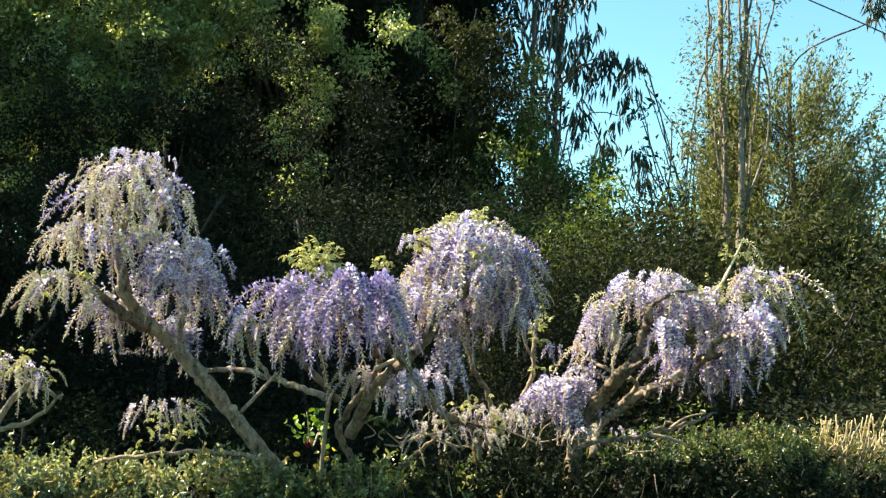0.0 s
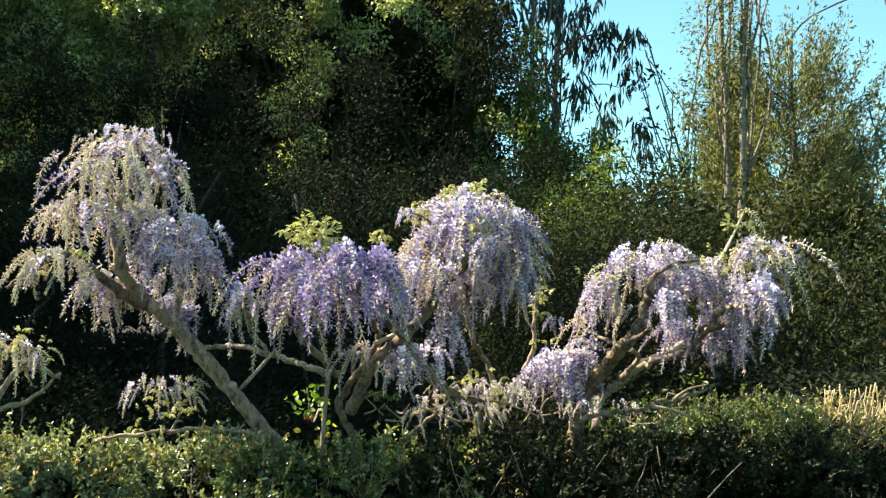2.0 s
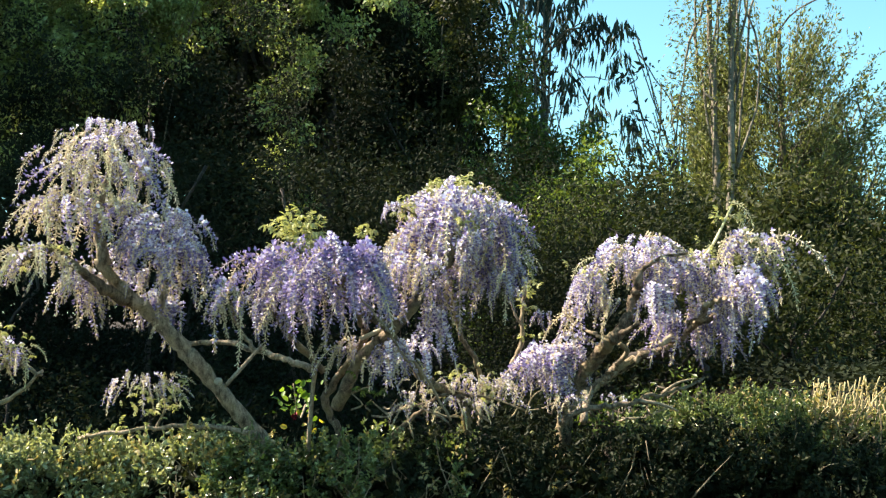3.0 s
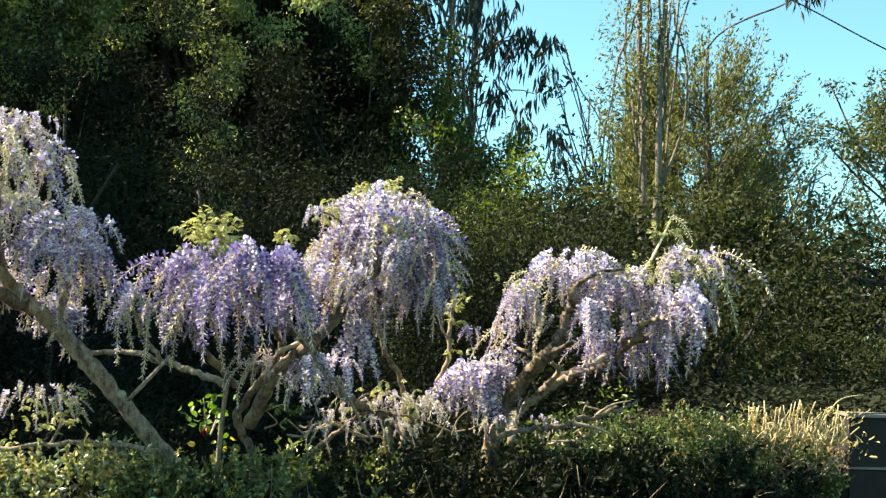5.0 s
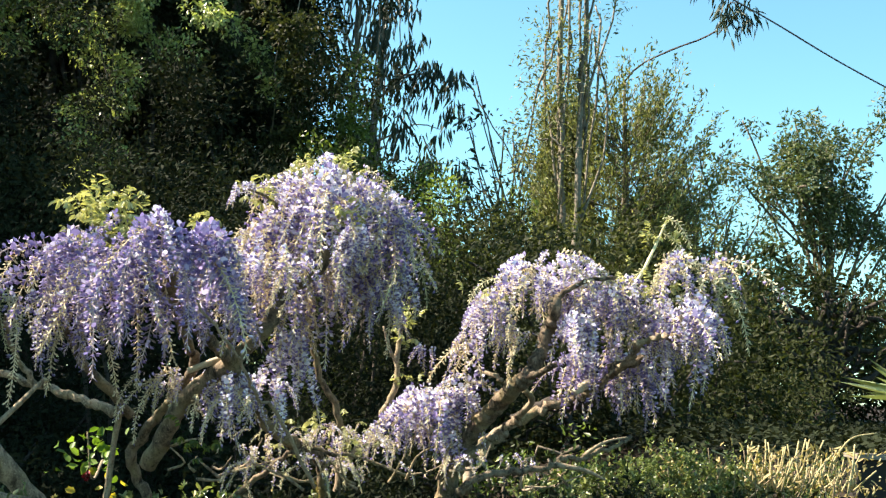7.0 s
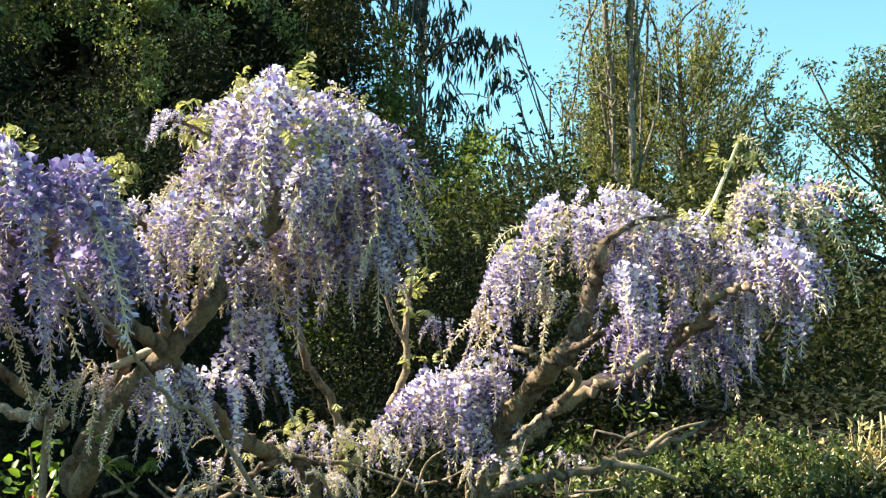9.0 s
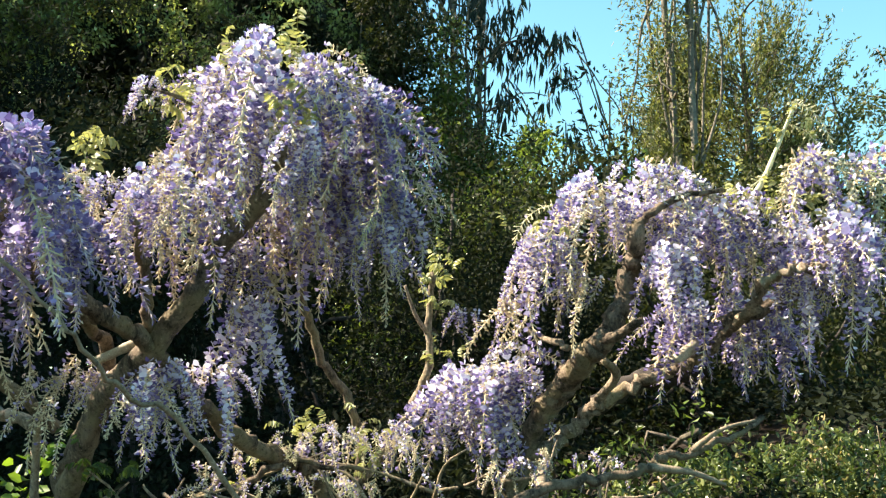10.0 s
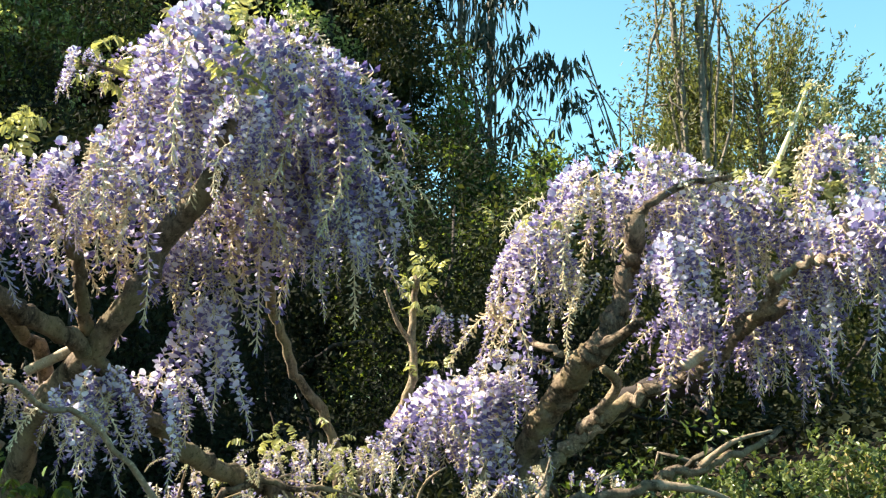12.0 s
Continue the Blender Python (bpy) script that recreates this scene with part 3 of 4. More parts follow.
    limb("cut_stub", [(-0.16, 4.72, 1.60), (-0.26, 4.73, 1.555)], 0.010, 0.009, M_CUT, w, "short pale cut stub")
    limb("limb", [(0.12, 4.4, 1.25), (0.0, 4.25, 1.45), (-0.07, 4.1, 1.51), (-0.12, 4.0, 1.60), (-0.22, 3.98, 1.72)], 0.005, 0.003, M_TWIG, w, bend=0.004)
    limb("limb", [(0.27, 5.4, 1.1), (0.29, 5.4, 1.34), (0.26, 5.38, 1.45), (0.19, 5.34, 1.56), (0.15, 5.28, 1.70), (0.12, 5.15, 1.82), (0.10, 5.05, 1.89)], 0.015, 0.011, M_BARK, w, bend=0.004)
    limb("limb", [(0.27, 5.4, 1.22), (0.36, 5.4, 1.32), (0.42, 5.4, 1.41), (0.47, 5.4, 1.52), (0.48, 5.4, 1.66), (0.49, 5.4, 1.80)], 0.015, 0.009, M_BARK_L, w, bend=0.004)
    limb("limb", [(0.48, 5.4, 1.62), (0.44, 5.36, 1.68), (0.41, 5.34, 1.76)], 0.007, 0.004, M_BARK_L, w)
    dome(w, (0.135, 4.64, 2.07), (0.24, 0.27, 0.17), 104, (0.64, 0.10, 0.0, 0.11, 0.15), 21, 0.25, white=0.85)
    dome(w, (0.20, 4.80, 1.99), (0.17, 0.20, 0.11), 34, (0.6, 0.1, 0.0, 0.1, 0.2), 22, 0.1)
    dome(w, (0.33, 4.75, 1.84), (0.07, 0.06, 0.07), 18, (0.5, 0.1, 0.0, 0.1, 0.3), 136, -0.1, size=0.75)
    dome(w, (0.31, 4.72, 1.96), (0.08, 0.10, 0.12), 14, (0.75, 0.1, 0.0, 0.05, 0.1), 122, -0.1)
    dome(w, (0.19, 4.41, 1.97), (0.035, 0.03, 0.03), 7, (0.1, 0.0, 0.0, 0.0, 0.9), 123, 0.1, size=0.6)
    dome(w, (-0.02, 4.76, 1.97), (0.17, 0.18, 0.12), 34, (0.25, 0.2, 0.0, 0.55), 23, 0.25)
    dome(w, (0.03, 4.84, 1.78), (0.06, 0.06, 0.07), 14, (0.9, 0.1, 0.0), 24, -0.25, size=0.8)
    # Mostly white racemes paint this bunch as sunlit.
    dome(w, (0.05, 4.84, 1.68), (0.035, 0.035, 0.05), 9, (0.3, 0.0, 0.0, 0.0, 0.7), 128, -0.27)
    dome(w, (0.13, 4.95, 1.89), (0.12, 0.07, 0.07), 16, (0.7, 0.3, 0.0), 124, 0.1)
    dome(w, (0.33, 4.82, 1.91), (0.09, 0.08, 0.05), 17, (0.3, 0.1, 0.0, 0.0, 0.6), 125, 0.1, size=0.8)
    dome(w, (0.19, 4.42, 1.90), (0.05, 0.04, 0.03), 6, (0.6, 0.4, 0.0), 126, 0.15, size=0.7)
    dome(w, (-0.10, 4.26, 1.48), (0.13, 0.08, 0.04), 6, (0.3, 0.3, 0.0, 0.4), 25, 0.25, size=0.5, white=0.0)
    dome(w, (-0.19, 4.50, 1.89), (0.09, 0.08, 0.05), 16, (0.25, 0.4, 0.0, 0.35), 130, 0.2, size=0.6, white=0.3)
    dome(w, (-0.14, 4.86, 1.86), (0.13, 0.10, 0.08), 18, (0.2, 0.3, 0.0, 0.5), 129, 0.2)
    dome(w, (0.37, 4.75, 1.93), (0.09, 0.12, 0.09), 8, (0.0, 0.4, 0.6), 26, 0.7)
    leafy(w, (0.10, 4.62, 2.215), (0.22, 0.14, 0.02), 46, 27, size=0.42)
    leafy(w, (-0.07, 4.60, 2.09), (0.08, 0.04, 0.015), 9, 28)
    limb("shoot", [(0.02, 4.62, 2.00), (-0.05, 4.60, 2.08), (-0.15, 4.58, 2.11)], 0.006, 0.003, M_BARK, w)
    dome(w, (-0.06, 4.58, 2.10), (0.12, 0.08, 0.03), 14, (0.1, 0.0, 0.0, 0.0, 0.9), 127, 0.3, size=0.36)
    dome(w, (-0.03, 4.31, 1.85), (0.09, 0.07, 0.07), 22, (0.35, 0.3, 0.0, 0.2, 0.0, 0.15), 134, -0.1, size=0.75)
    dome(w, (-0.29, 4.84, 1.52), (0.15, 0.08, 0.08), 28, (0.1, 0.35, 0.05, 0.5), 135, 0.1, size=0.6)
    dome(w, (-0.07, 4.74, 1.53), (0.12, 0.07, 0.05), 26, (0.45, 0.3, 0.0, 0.1, 0.15), 133, -0.1, size=0.75)
    leafy(w, (0.17, 4.42, 2.02), (0.07, 0.03, 0.04), 10, 132, size=0.5)
    leafy(w, (0.50, 5.4, 1.80), (0.07, 0.06, 0.09), 22, 29)
    leafy(w, (0.50, 5.38, 1.62), (0.06, 0.06, 0.08), 8, 30)


def build_right_wisteria():
    w = thing("wisteria_tree", (0.72, 5.36, 1.24), "forked wisteria with knobbly limbs and pale lilac racemes", "wisteria", "pruned wisterias on the wall")
    limb("trunk", [(0.68, 5.4, 0.95), (0.69, 5.35, 1.20), (0.74, 5.3, 1.35), (0.79, 5.2, 1.46), (0.82, 5.1, 1.53), (0.85, 5.02, 1.59), (0.91, 5.0, 1.67), (0.94, 5.0, 1.78), (0.95, 4.95, 1.87)], 0.038, 0.022, M_BARK, w, per=10, segs=14, bend=0.004)
    limb("limb", [(0.85, 5.02, 1.59), (0.91, 4.95, 1.61), (0.95, 4.9, 1.64)], 0.014, 0.010, M_BARK, w, bend=0.003)
    limb("limb", [(0.74, 5.32, 1.28), (0.77, 5.3, 1.31), (0.85, 5.3, 1.36), (0.91, 5.28, 1.44), (1.02, 5.26, 1.51), (1.14, 5.24, 1.56), (1.22, 5.15, 1.64), (1.24, 5.0, 1.71), (1.25, 4.9, 1.77), (1.31, 4.85, 1.80), (1.36, 4.84, 1.83)], 0.021, 0.008, M_BARK_L, w, per=10, segs=14, bend=0.006)
    limb("limb", [(1.22, 5.15, 1.64), (1.30, 5.1, 1.67), (1.41, 5.1, 1.72), (1.46, 5.0, 1.85)], 0.022, 0.010, M_BARK, w, bend=0.005)
    limb("limb", [(0.80, 5.55, 1.16), (0.86, 5.80, 1.27), (0.94, 5.90, 1.33), (1.04, 5.90, 1.40), (1.11, 5.88, 1.44)], 0.020, 0.015, M_BARK_L, w, "pale bare limb", bend=0.003)
    # Near-black limb fills the hollow; its dark bark paints the shade.
    limb("limb", [(0.93, 5.36, 1.43), (1.03, 5.34, 1.49), (1.13, 5.31, 1.51), (1.21, 5.27, 1.535)], 0.030, 0.034, M_DARKBARK, w, "blackened old limb", bend=0.004)
    # Pale sleeve round the limb also paints the sunlit patch there.
    limb("cut_stub", [(1.17, 5.215, 1.59), (1.12, 5.19, 1.56), (1.10, 5.16, 1.552)], 0.017, 0.016, M_CUT, w, "pale sawn limb end")
    limb("limb", [(0.80, 5.05, 1.58), (0.75, 5.1, 1.61), (0.70, 5.15, 1.64), (0.65, 5.2, 1.71)], 0.009, 0.006, M_BARK_L, w, bend=0.004)
    limb("limb", [(0.91, 5.28, 1.44), (0.95, 5.2, 1.51), (0.91, 5.15, 1.55)], 0.014, 0.010, M_BARK_L, w)
    limb("limb", [(0.95, 4.95, 1.87), (1.05, 4.95, 1.93), (1.18, 4.98, 1.96)], 0.012, 0.006, M_BARK, w, bend=0.005)
    limb("shoot", [(1.23, 5.0, 1.90), (1.30, 5.04, 1.99), (1.36, 5.08, 2.09), (1.41, 5.1, 2.19)], 0.008, 0.004, M_GREENSTALK, w, "long green shoot")
    # Extra white racemes put sunlight into the colour of these mounds.
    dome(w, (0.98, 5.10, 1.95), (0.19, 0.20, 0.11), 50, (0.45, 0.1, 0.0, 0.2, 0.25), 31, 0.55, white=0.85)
    dome(w, (0.75, 5.10, 1.84), (0.07, 0.09, 0.07), 26, (0.4, 0.1, 0.0, 0.1, 0.4), 131, -0.1, size=0.85)
    dome(w, (0.87, 5.06, 1.74), (0.08, 0.08, 0.05), 10, (0.1, 0.2, 0.0, 0.7), 132, 0.2, size=0.7)
    dome(w, (1.18, 5.10, 1.90), (0.20, 0.20, 0.12), 50, (0.5, 0.1, 0.0, 0.15, 0.25), 32, 0.4)
    dome(w, (1.04, 4.94, 1.80), (0.06, 0.05, 0.03), 12, (0.3, 0.0, 0.0, 0.0, 0.7), 133, -0.2, size=0.75)
    dome(w, (1.40, 4.92, 1.82), (0.12, 0.16, 0.11), 44, (0.5, 0.1, 0.0, 0.0, 0.4), 33, 0.0)
    # Violet share darkens this back curtain in place of shade.
    dome(w, (1.28, 5.28, 1.66), (0.22, 0.10, 0.10), 44, (0.4, 0.2, 0.0, 0.0, 0.0, 0.4), 34, -0.1)
    dome(w, (0.72, 5.15, 1.70), (0.06, 0.08, 0.05), 6, (0.2, 0.4, 0.0, 0.4), 35, 0.4)
    dome(w, (1.46, 5.0, 2.0), (0.18, 0.14, 0.10), 26, (0.1, 0.2, 0.4, 0.3), 36, 1.1)
    dome(w, (0.60, 5.28, 1.50), (0.12, 0.12, 0.08), 34, (0.6, 0.1, 0.0, 0.0, 0.3), 37, 0.05)
    dome(w, (0.69, 5.25, 1.52), (0.08, 0.1, 0.08), 10, (0.8, 0.2, 0.0), 38, 0.2)
    dome(w, (0.52, 5.3, 1.42), (0.10, 0.1, 0.06), 12, (0.6, 0.4, 0.0), 39, 0.3)
    dome(w, (0.58, 5.36, 1.69), (0.04, 0.05, 0.03), 4, (0.8, 0.2, 0.0), 40, 0.3, size=0.7)
    for at, turn, lean, k, sc in (((1.40, 5.1, 2.21), 0.0, 0.0, 1, 0.9), ((1.44, 5.1, 2.09), 0.1, 0.1, 2, 0.9), ((1.46, 5.05, 1.97), -0.1, 0.2, 3, 1.0),
                                  ((1.40, 5.1, 2.15), -0.4, 0.2, 1, 0.8), ((0.78, 5.1, 1.94), 3.1, 0.0, 1, 0.8), ((0.80, 5.05, 1.90), 3.4, 0.2, 0, 0.8)):
        hang(w, at, turn, (0.0, lean), RACEMES["half" if k == 3 else "green", 0][k], sc)
    leafy(w, (1.34, 5.02, 1.96), (0.20, 0.14, 0.08), 24, 41)
    leafy(w, (1.38, 5.08, 2.14), (0.09, 0.08, 0.05), 7, 42)
    leafy(w, (0.72, 5.1, 1.88), (0.14, 0.1, 0.05), 8, 43)


def build_small_wisterias():
    w = thing("wisteria_branch", (-1.95, 5.10, 1.20), "low crooked wisteria branch with a few racemes", "wisteria", "pruned wisterias on the wall")
    limb("limb", [(-2.08, 5.05, 0.95), (-2.02, 5.0, 1.15), (-1.88, 5.0, 1.38), (-1.81, 5.0, 1.43), (-1.68, 5.0, 1.37)], 0.022, 0.009, M_BARK_L, w, bend=0.004)
    limb("limb", [(-2.1, 5.02, 1.1), (-2.02, 5.0, 1.20), (-1.82, 5.0, 1.26), (-1.66, 4.95, 1.39)], 0.018, 0.007, M_BARK_L, w, bend=0.004)
    dome(w, (-1.92, 5.0, 1.46), (0.22, 0.12, 0.12), 34, (0.1, 0.2, 0.35, 0.35), 51, 0.5, size=0.75)
    leafy(w, (-1.86, 4.96, 1.50), (0.2, 0.1, 0.10), 34, 52, size=0.4)
    w = thing("wisteria_branch", (-1.20, 5.15, 1.22), "low wisteria branch lying along the hedge top", "wisteria", "pruned wisterias on the wall")
    limb("limb", [(-1.55, 5.12, 1.08), (-1.46, 5.1, 1.10), (-1.23, 5.1, 1.13), (-1.0, 5.1, 1.15), (-0.74, 5.1, 1.12)], 0.009, 0.012, M_BARK_L, w, bend=0.004)
    limb("limb", [(-1.2, 5.1, 1.12), (-1.16, 5.12, 1.24), (-1.22, 5.12, 1.33)], 0.007, 0.004, M_BARK_L, w)
    dome(w, (-1.24, 5.10, 1.32), (0.20, 0.10, 0.08), 30, (0.1, 0.3, 0.3, 0.3), 53, 0.5, size=0.6)
    leafy(w, (-1.16, 5.08, 1.28), (0.22, 0.1, 0.10), 40, 54, size=0.4)
    w = thing("wisteria_branch", (0.05, 5.0, 1.22), "low wisteria shoots with pale racemes above the hedge", "wisteria", "pruned wisterias on the wall")
    limb("limb", [(-0.15, 5.05, 1.1), (0.0, 5.0, 1.24), (0.12, 4.98, 1.32), (0.3, 5.0, 1.30)], 0.012, 0.006, M_BARK, w, bend=0.004)
    dome(w, (-0.05, 4.98, 1.32), (0.12, 0.10, 0.05), 7, (0.2, 0.4, 0.0, 0.4), 55, 0.4, size=0.55, white=0.0)
    dome(w, (0.28, 5.15, 1.36), (0.16, 0.10, 0.05), 12, (0.2, 0.5, 0.3), 56, 0.6, size=0.6)
    dome(w, (0.10, 4.92, 1.27), (0.42, 0.10, 0.04), 26, (0.03, 0.2, 0.2, 0.57), 58, 1.0, size=0.42)
    dome(w, (0.75, 5.0, 1.30), (0.25, 0.12, 0.04), 14, (0.1, 0.4, 0.0, 0.5), 59, 0.9, size=0.45)
    rng = np.random.default_rng(60)
    for k in range(26):
        a = np.array([rng.uniform(-0.35, 1.1), rng.uniform(4.82, 5.1), 1.20 + rng.uniform(0, 0.06)])
        b = a + np.array([rng.normal(0, 0.14), rng.normal(0, 0.06), rng.uniform(0.02, 0.14)])
        limb("twig", [a, (a + b) / 2 + rng.normal(0, 0.02, 3), b], 0.0055, 0.002, M_BARK_L, w, segs=5, per=3, rng=rng)
    leafy(w, (0.22, 5.15, 1.38), (0.34, 0.12, 0.10), 46, 57, size=0.36)
    dome(w, (0.22, 5.06, 1.36), (0.32, 0.12, 0.06), 42, (0.05, 0.15, 0.30, 0.50), 157, 1.2, size=0.38)
    w = thing("fallen_limb", (0.95, 4.86, 1.30), "grey dead limb lying on the hedge top", "branch")
    limb("stem", [(0.60, 4.74, 1.22), (0.67, 4.75, 1.27), (0.81, 4.78, 1.29), (0.91, 4.8, 1.30), (0.97, 4.85, 1.33), (1.04, 4.86, 1.34), (1.12, 4.9, 1.37), (1.26, 5.0, 1.41)], 0.014, 0.006, M_BARK, w, segs=10, bend=0.004)
    limb("twig", [(1.04, 4.86, 1.34), (1.10, 4.82, 1.39), (1.18, 4.82, 1.41)], 0.008, 0.003, M_TWIG, w)
    limb("twig", [(0.93, 4.82, 1.31), (1.02, 4.80, 1.30), (1.10, 4.80, 1.27)], 0.010, 0.004, M_TWIG, w)


build_left_wisteria()
build_middle_left_wisteria()
build_middle_wisteria()
build_right_wisteria()
build_small_wisterias()


# ---- hedge ----
def hedge_shrub(x0, x1, top, front, sprigs, mat, leaf, seed, label, ratio=0.42, twigs=30, dry=0, drop=0.62):
    """A dense shrub that spills over the wall: leafy sprigs stand out of a rounded, uneven mass with a close core."""
    rng = np.random.default_rng(seed)
    cx = (x0 + x1) / 2
    w = thing("hedge_shrub", (cx, 5.3, 0.0), label, "hedge", "hedge along the wall")
    x = x0 - 0.08 + (x1 - x0 + 0.16) * rng.random(sprigs)
    lump = np.array([noise.noise(Vector((q * 2.4, seed * 3.1, 0))) * 0.07 + noise.noise(Vector((q * 7, seed, 2))) * 0.05 for q in x])
    ang = -0.15 + 2.3 * rng.random(sprigs)
    deep = rng.uniform(0.55, 1.0, sprigs)
    y = front + 0.36 - np.cos(ang) * (0.30 + lump) * deep
    z = top - 0.34 + lump + np.sin(ang) * 0.29 * deep
    low = rng.random(sprigs) < 0.50
    z[low] = top - 0.30 - rng.random(low.sum()) * drop
    y[low] = front + 0.08 + 0.20 * rng.random(low.sum()) - lump[low] + 0.12 * (top - z[low])
    gap = np.array([noise.noise(Vector((p, q, r)) * 6.0 + Vector((seed, 0, 0))) for p, q, r in zip(x, y, z)])
    keep = gap > -0.08
    base = np.stack([x, y, z], 1)[keep]
    n = len(base)
    way = np.stack([rng.normal(0, 0.45, n), -0.55 * np.cos(ang[keep]) + rng.normal(0, 0.3, n), 0.75 + rng.normal(0, 0.25, n)], 1)
    way /= np.linalg.norm(way, axis=1)[:, None]
    reach = rng.uniform(0.05, 0.15, n) * (1 + 0.5 * (rng.random(n) < 0.12))
    per = 20
    u = rng.random((n, per))
    pos = (base[:, None] + way[:, None] * (u * reach[:, None])[..., None]).reshape(-1, 3)
    aim = (way[:, None] * 0.55 + rng.normal(0, 0.75, (n, per, 3))).reshape(-1, 3)
    ln = leaf * rng.uniform(0.5, 1.25, n * per) * (1.1 - 0.35 * u.ravel())
    v, f = leaf_cloud(pos, aim, ln, ln * ratio, rng)
    mats, idx = [mat], None
    if dry:
        mats.append(M_DRY)
        idx = np.repeat(np.repeat(rng.random(n) < dry, per) & (rng.random(n * per) < 0.6), len(LEAF_F)).astype(int)
    part("foliage", mesh_data("foliage", v - np.array(w.location), f, mats, idx), w)
    # Core of near-black leaves paints the shade inside the hedge.
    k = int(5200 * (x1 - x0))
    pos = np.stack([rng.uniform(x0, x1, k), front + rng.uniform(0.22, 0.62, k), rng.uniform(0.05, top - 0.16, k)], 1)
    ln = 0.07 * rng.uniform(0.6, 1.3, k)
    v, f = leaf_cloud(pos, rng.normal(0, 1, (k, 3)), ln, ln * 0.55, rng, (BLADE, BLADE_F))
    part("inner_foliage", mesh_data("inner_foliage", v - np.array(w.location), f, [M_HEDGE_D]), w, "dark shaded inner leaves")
    for k in range(twigs):
        a = np.array([rng.uniform(x0, x1), front + rng.uniform(0.12, 0.45), top - rng.uniform(0.25, 0.5)])
        b = a + np.array([rng.normal(0, 0.12), rng.normal(-0.12, 0.12), rng.uniform(0.1, 0.33)])
        limb("twig", [a, (a + b) / 2 + rng.normal(0, 0.02, 3), b], 0.004, 0.0015, M_TWIG, w, segs=4, per=2, rng=rng)
    for e in (-1, 0, 1):
        limb("stem", [(cx + e * (x1 - x0) * 0.3, 5.38, 0), (cx + e * (x1 - x0) * 0.25, 5.33, 0.6), (cx + e * (x1 - x0) * 0.35, 5.25, top - 0.25)], 0.02, 0.01, M_DARKBARK, w, segs=6, per=3, rng=rng)
    return w


hedge_shrub(-3.2, -1.75, 1.09, 4.82, 1500, M_HEDGE, 0.034, 61, "glossy mid-green hedge shrub on the wall", dry=0.06)
hedge_shrub(-1.85, -0.75, 1.09, 4.80, 1500, M_HEDGE, 0.034, 62, "mid-green hedge shrub with some yellowed leaves", dry=0.2)
hedge_shrub(-0.85, 0.10, 1.13, 4.78, 1200, M_HEDGE_B, 0.032, 63, "green hedge shrub among wisteria stems", dry=0.12)
# The next two carry the hedge front's shade in their leaf colour.
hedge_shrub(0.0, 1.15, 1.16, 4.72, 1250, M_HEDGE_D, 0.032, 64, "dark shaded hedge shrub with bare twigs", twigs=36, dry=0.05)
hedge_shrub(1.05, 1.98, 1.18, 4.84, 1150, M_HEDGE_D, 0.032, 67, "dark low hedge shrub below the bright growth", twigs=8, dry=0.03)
hedge_shrub(1.05, 1.75, 1.30, 5.08, 1300, M_HEDGE_B, 0.023, 65, "bright green leafy shrub beside the wall end", dry=0.05, drop=0.15)
hedge_shrub(1.65, 2.22, 1.33, 5.14, 1300, M_HEDGE_B, 0.023, 66, "green shrub with clipped dry yellow stems", dry=0.22, twigs=70, drop=0.2)


def clipped_stems():
    rng = np.random.default_rng(71)
    w = thing("clipped_stems", (2.05, 5.4, 1.2), "tuft of clipped straw-coloured stems on the hedge", "plant")
    for k in range(64):
        x = rng.uniform(1.84, 2.30)
        a = np.array([x, 5.33 + rng.normal(0, 0.07), 1.22])
        b = a + np.array([rng.normal(0.01, 0.035), rng.normal(-0.03, 0.04), 0.06 + 0.14 * rng.random() ** 1.3])
        limb("stem", [a, (a + b) / 2 + rng.normal(0, 0.008, 3), b], 0.0038, 0.003, M_DRYSTEM, w, segs=5, per=2, rng=rng)
    limb("stem", [(2.22, 5.36, 1.30), (2.30, 5.34, 1.42), (2.42, 5.34, 1.45)], 0.004, 0.003, M_DRYSTEM, w, segs=5, rng=rng)
    limb("stem", [(1.72, 5.3, 1.25), (1.74, 5.26, 1.33), (1.66, 5.22, 1.36)], 0.004, 0.003, M_DRYSTEM, w, segs=5, rng=rng)
    n = 380
    pos = np.stack([rng.uniform(1.80, 2.40, n), 5.28 + rng.normal(0, 0.07, n), rng.uniform(1.16, 1.38, n)], 1)
    aim = np.stack([rng.normal(0, 0.5, n), rng.normal(-0.3, 0.4, n), rng.uniform(-0.2, 1, n)], 1)
    ln = 0.030 * rng.uniform(0.5, 1.3, n)
    v, f = leaf_cloud(pos, aim, ln, ln * 0.28, rng)
    part("dry_foliage", mesh_data("dry_foliage", v - np.array(w.location), f, [M_DRY]), w)


M_DRYSTEM = bark_mat("dry_stem", (0.28, 0.23, 0.11), (0.52, 0.45, 0.24), 40, bump=0.3)
clipped_stems()


def camellia():
    rng = np.random.default_rng(81)
    w = thing("flowering_shrub", (-0.60, 5.62, 1.24), "small shrub with bright green leaves and one red bloom", "plant")
    limb("stem", [(-0.60, 5.80, 1.2), (-0.61, 5.6, 1.15), (-0.64, 5.58, 1.32)], 0.006, 0.003, M_TWIG, w)
    n = 56
    pos = np.array([-0.63, 5.58, 1.24]) + rng.normal(0, 1, (n, 3)) * np.array([0.06, 0.05, 0.05])
    ln = 0.042 * rng.uniform(0.6, 1.2, n)
    v, f = leaf_cloud(pos, rng.normal(0, 1, (n, 3)) + np.array([0, -0.6, 0.2]), ln, ln * 0.55, rng, face=np.tile((0, -0.6, 0.8), (n, 1)))
    part("foliage", mesh_data("foliage", v - np.array(w.location), f, [M_LIME]), w)
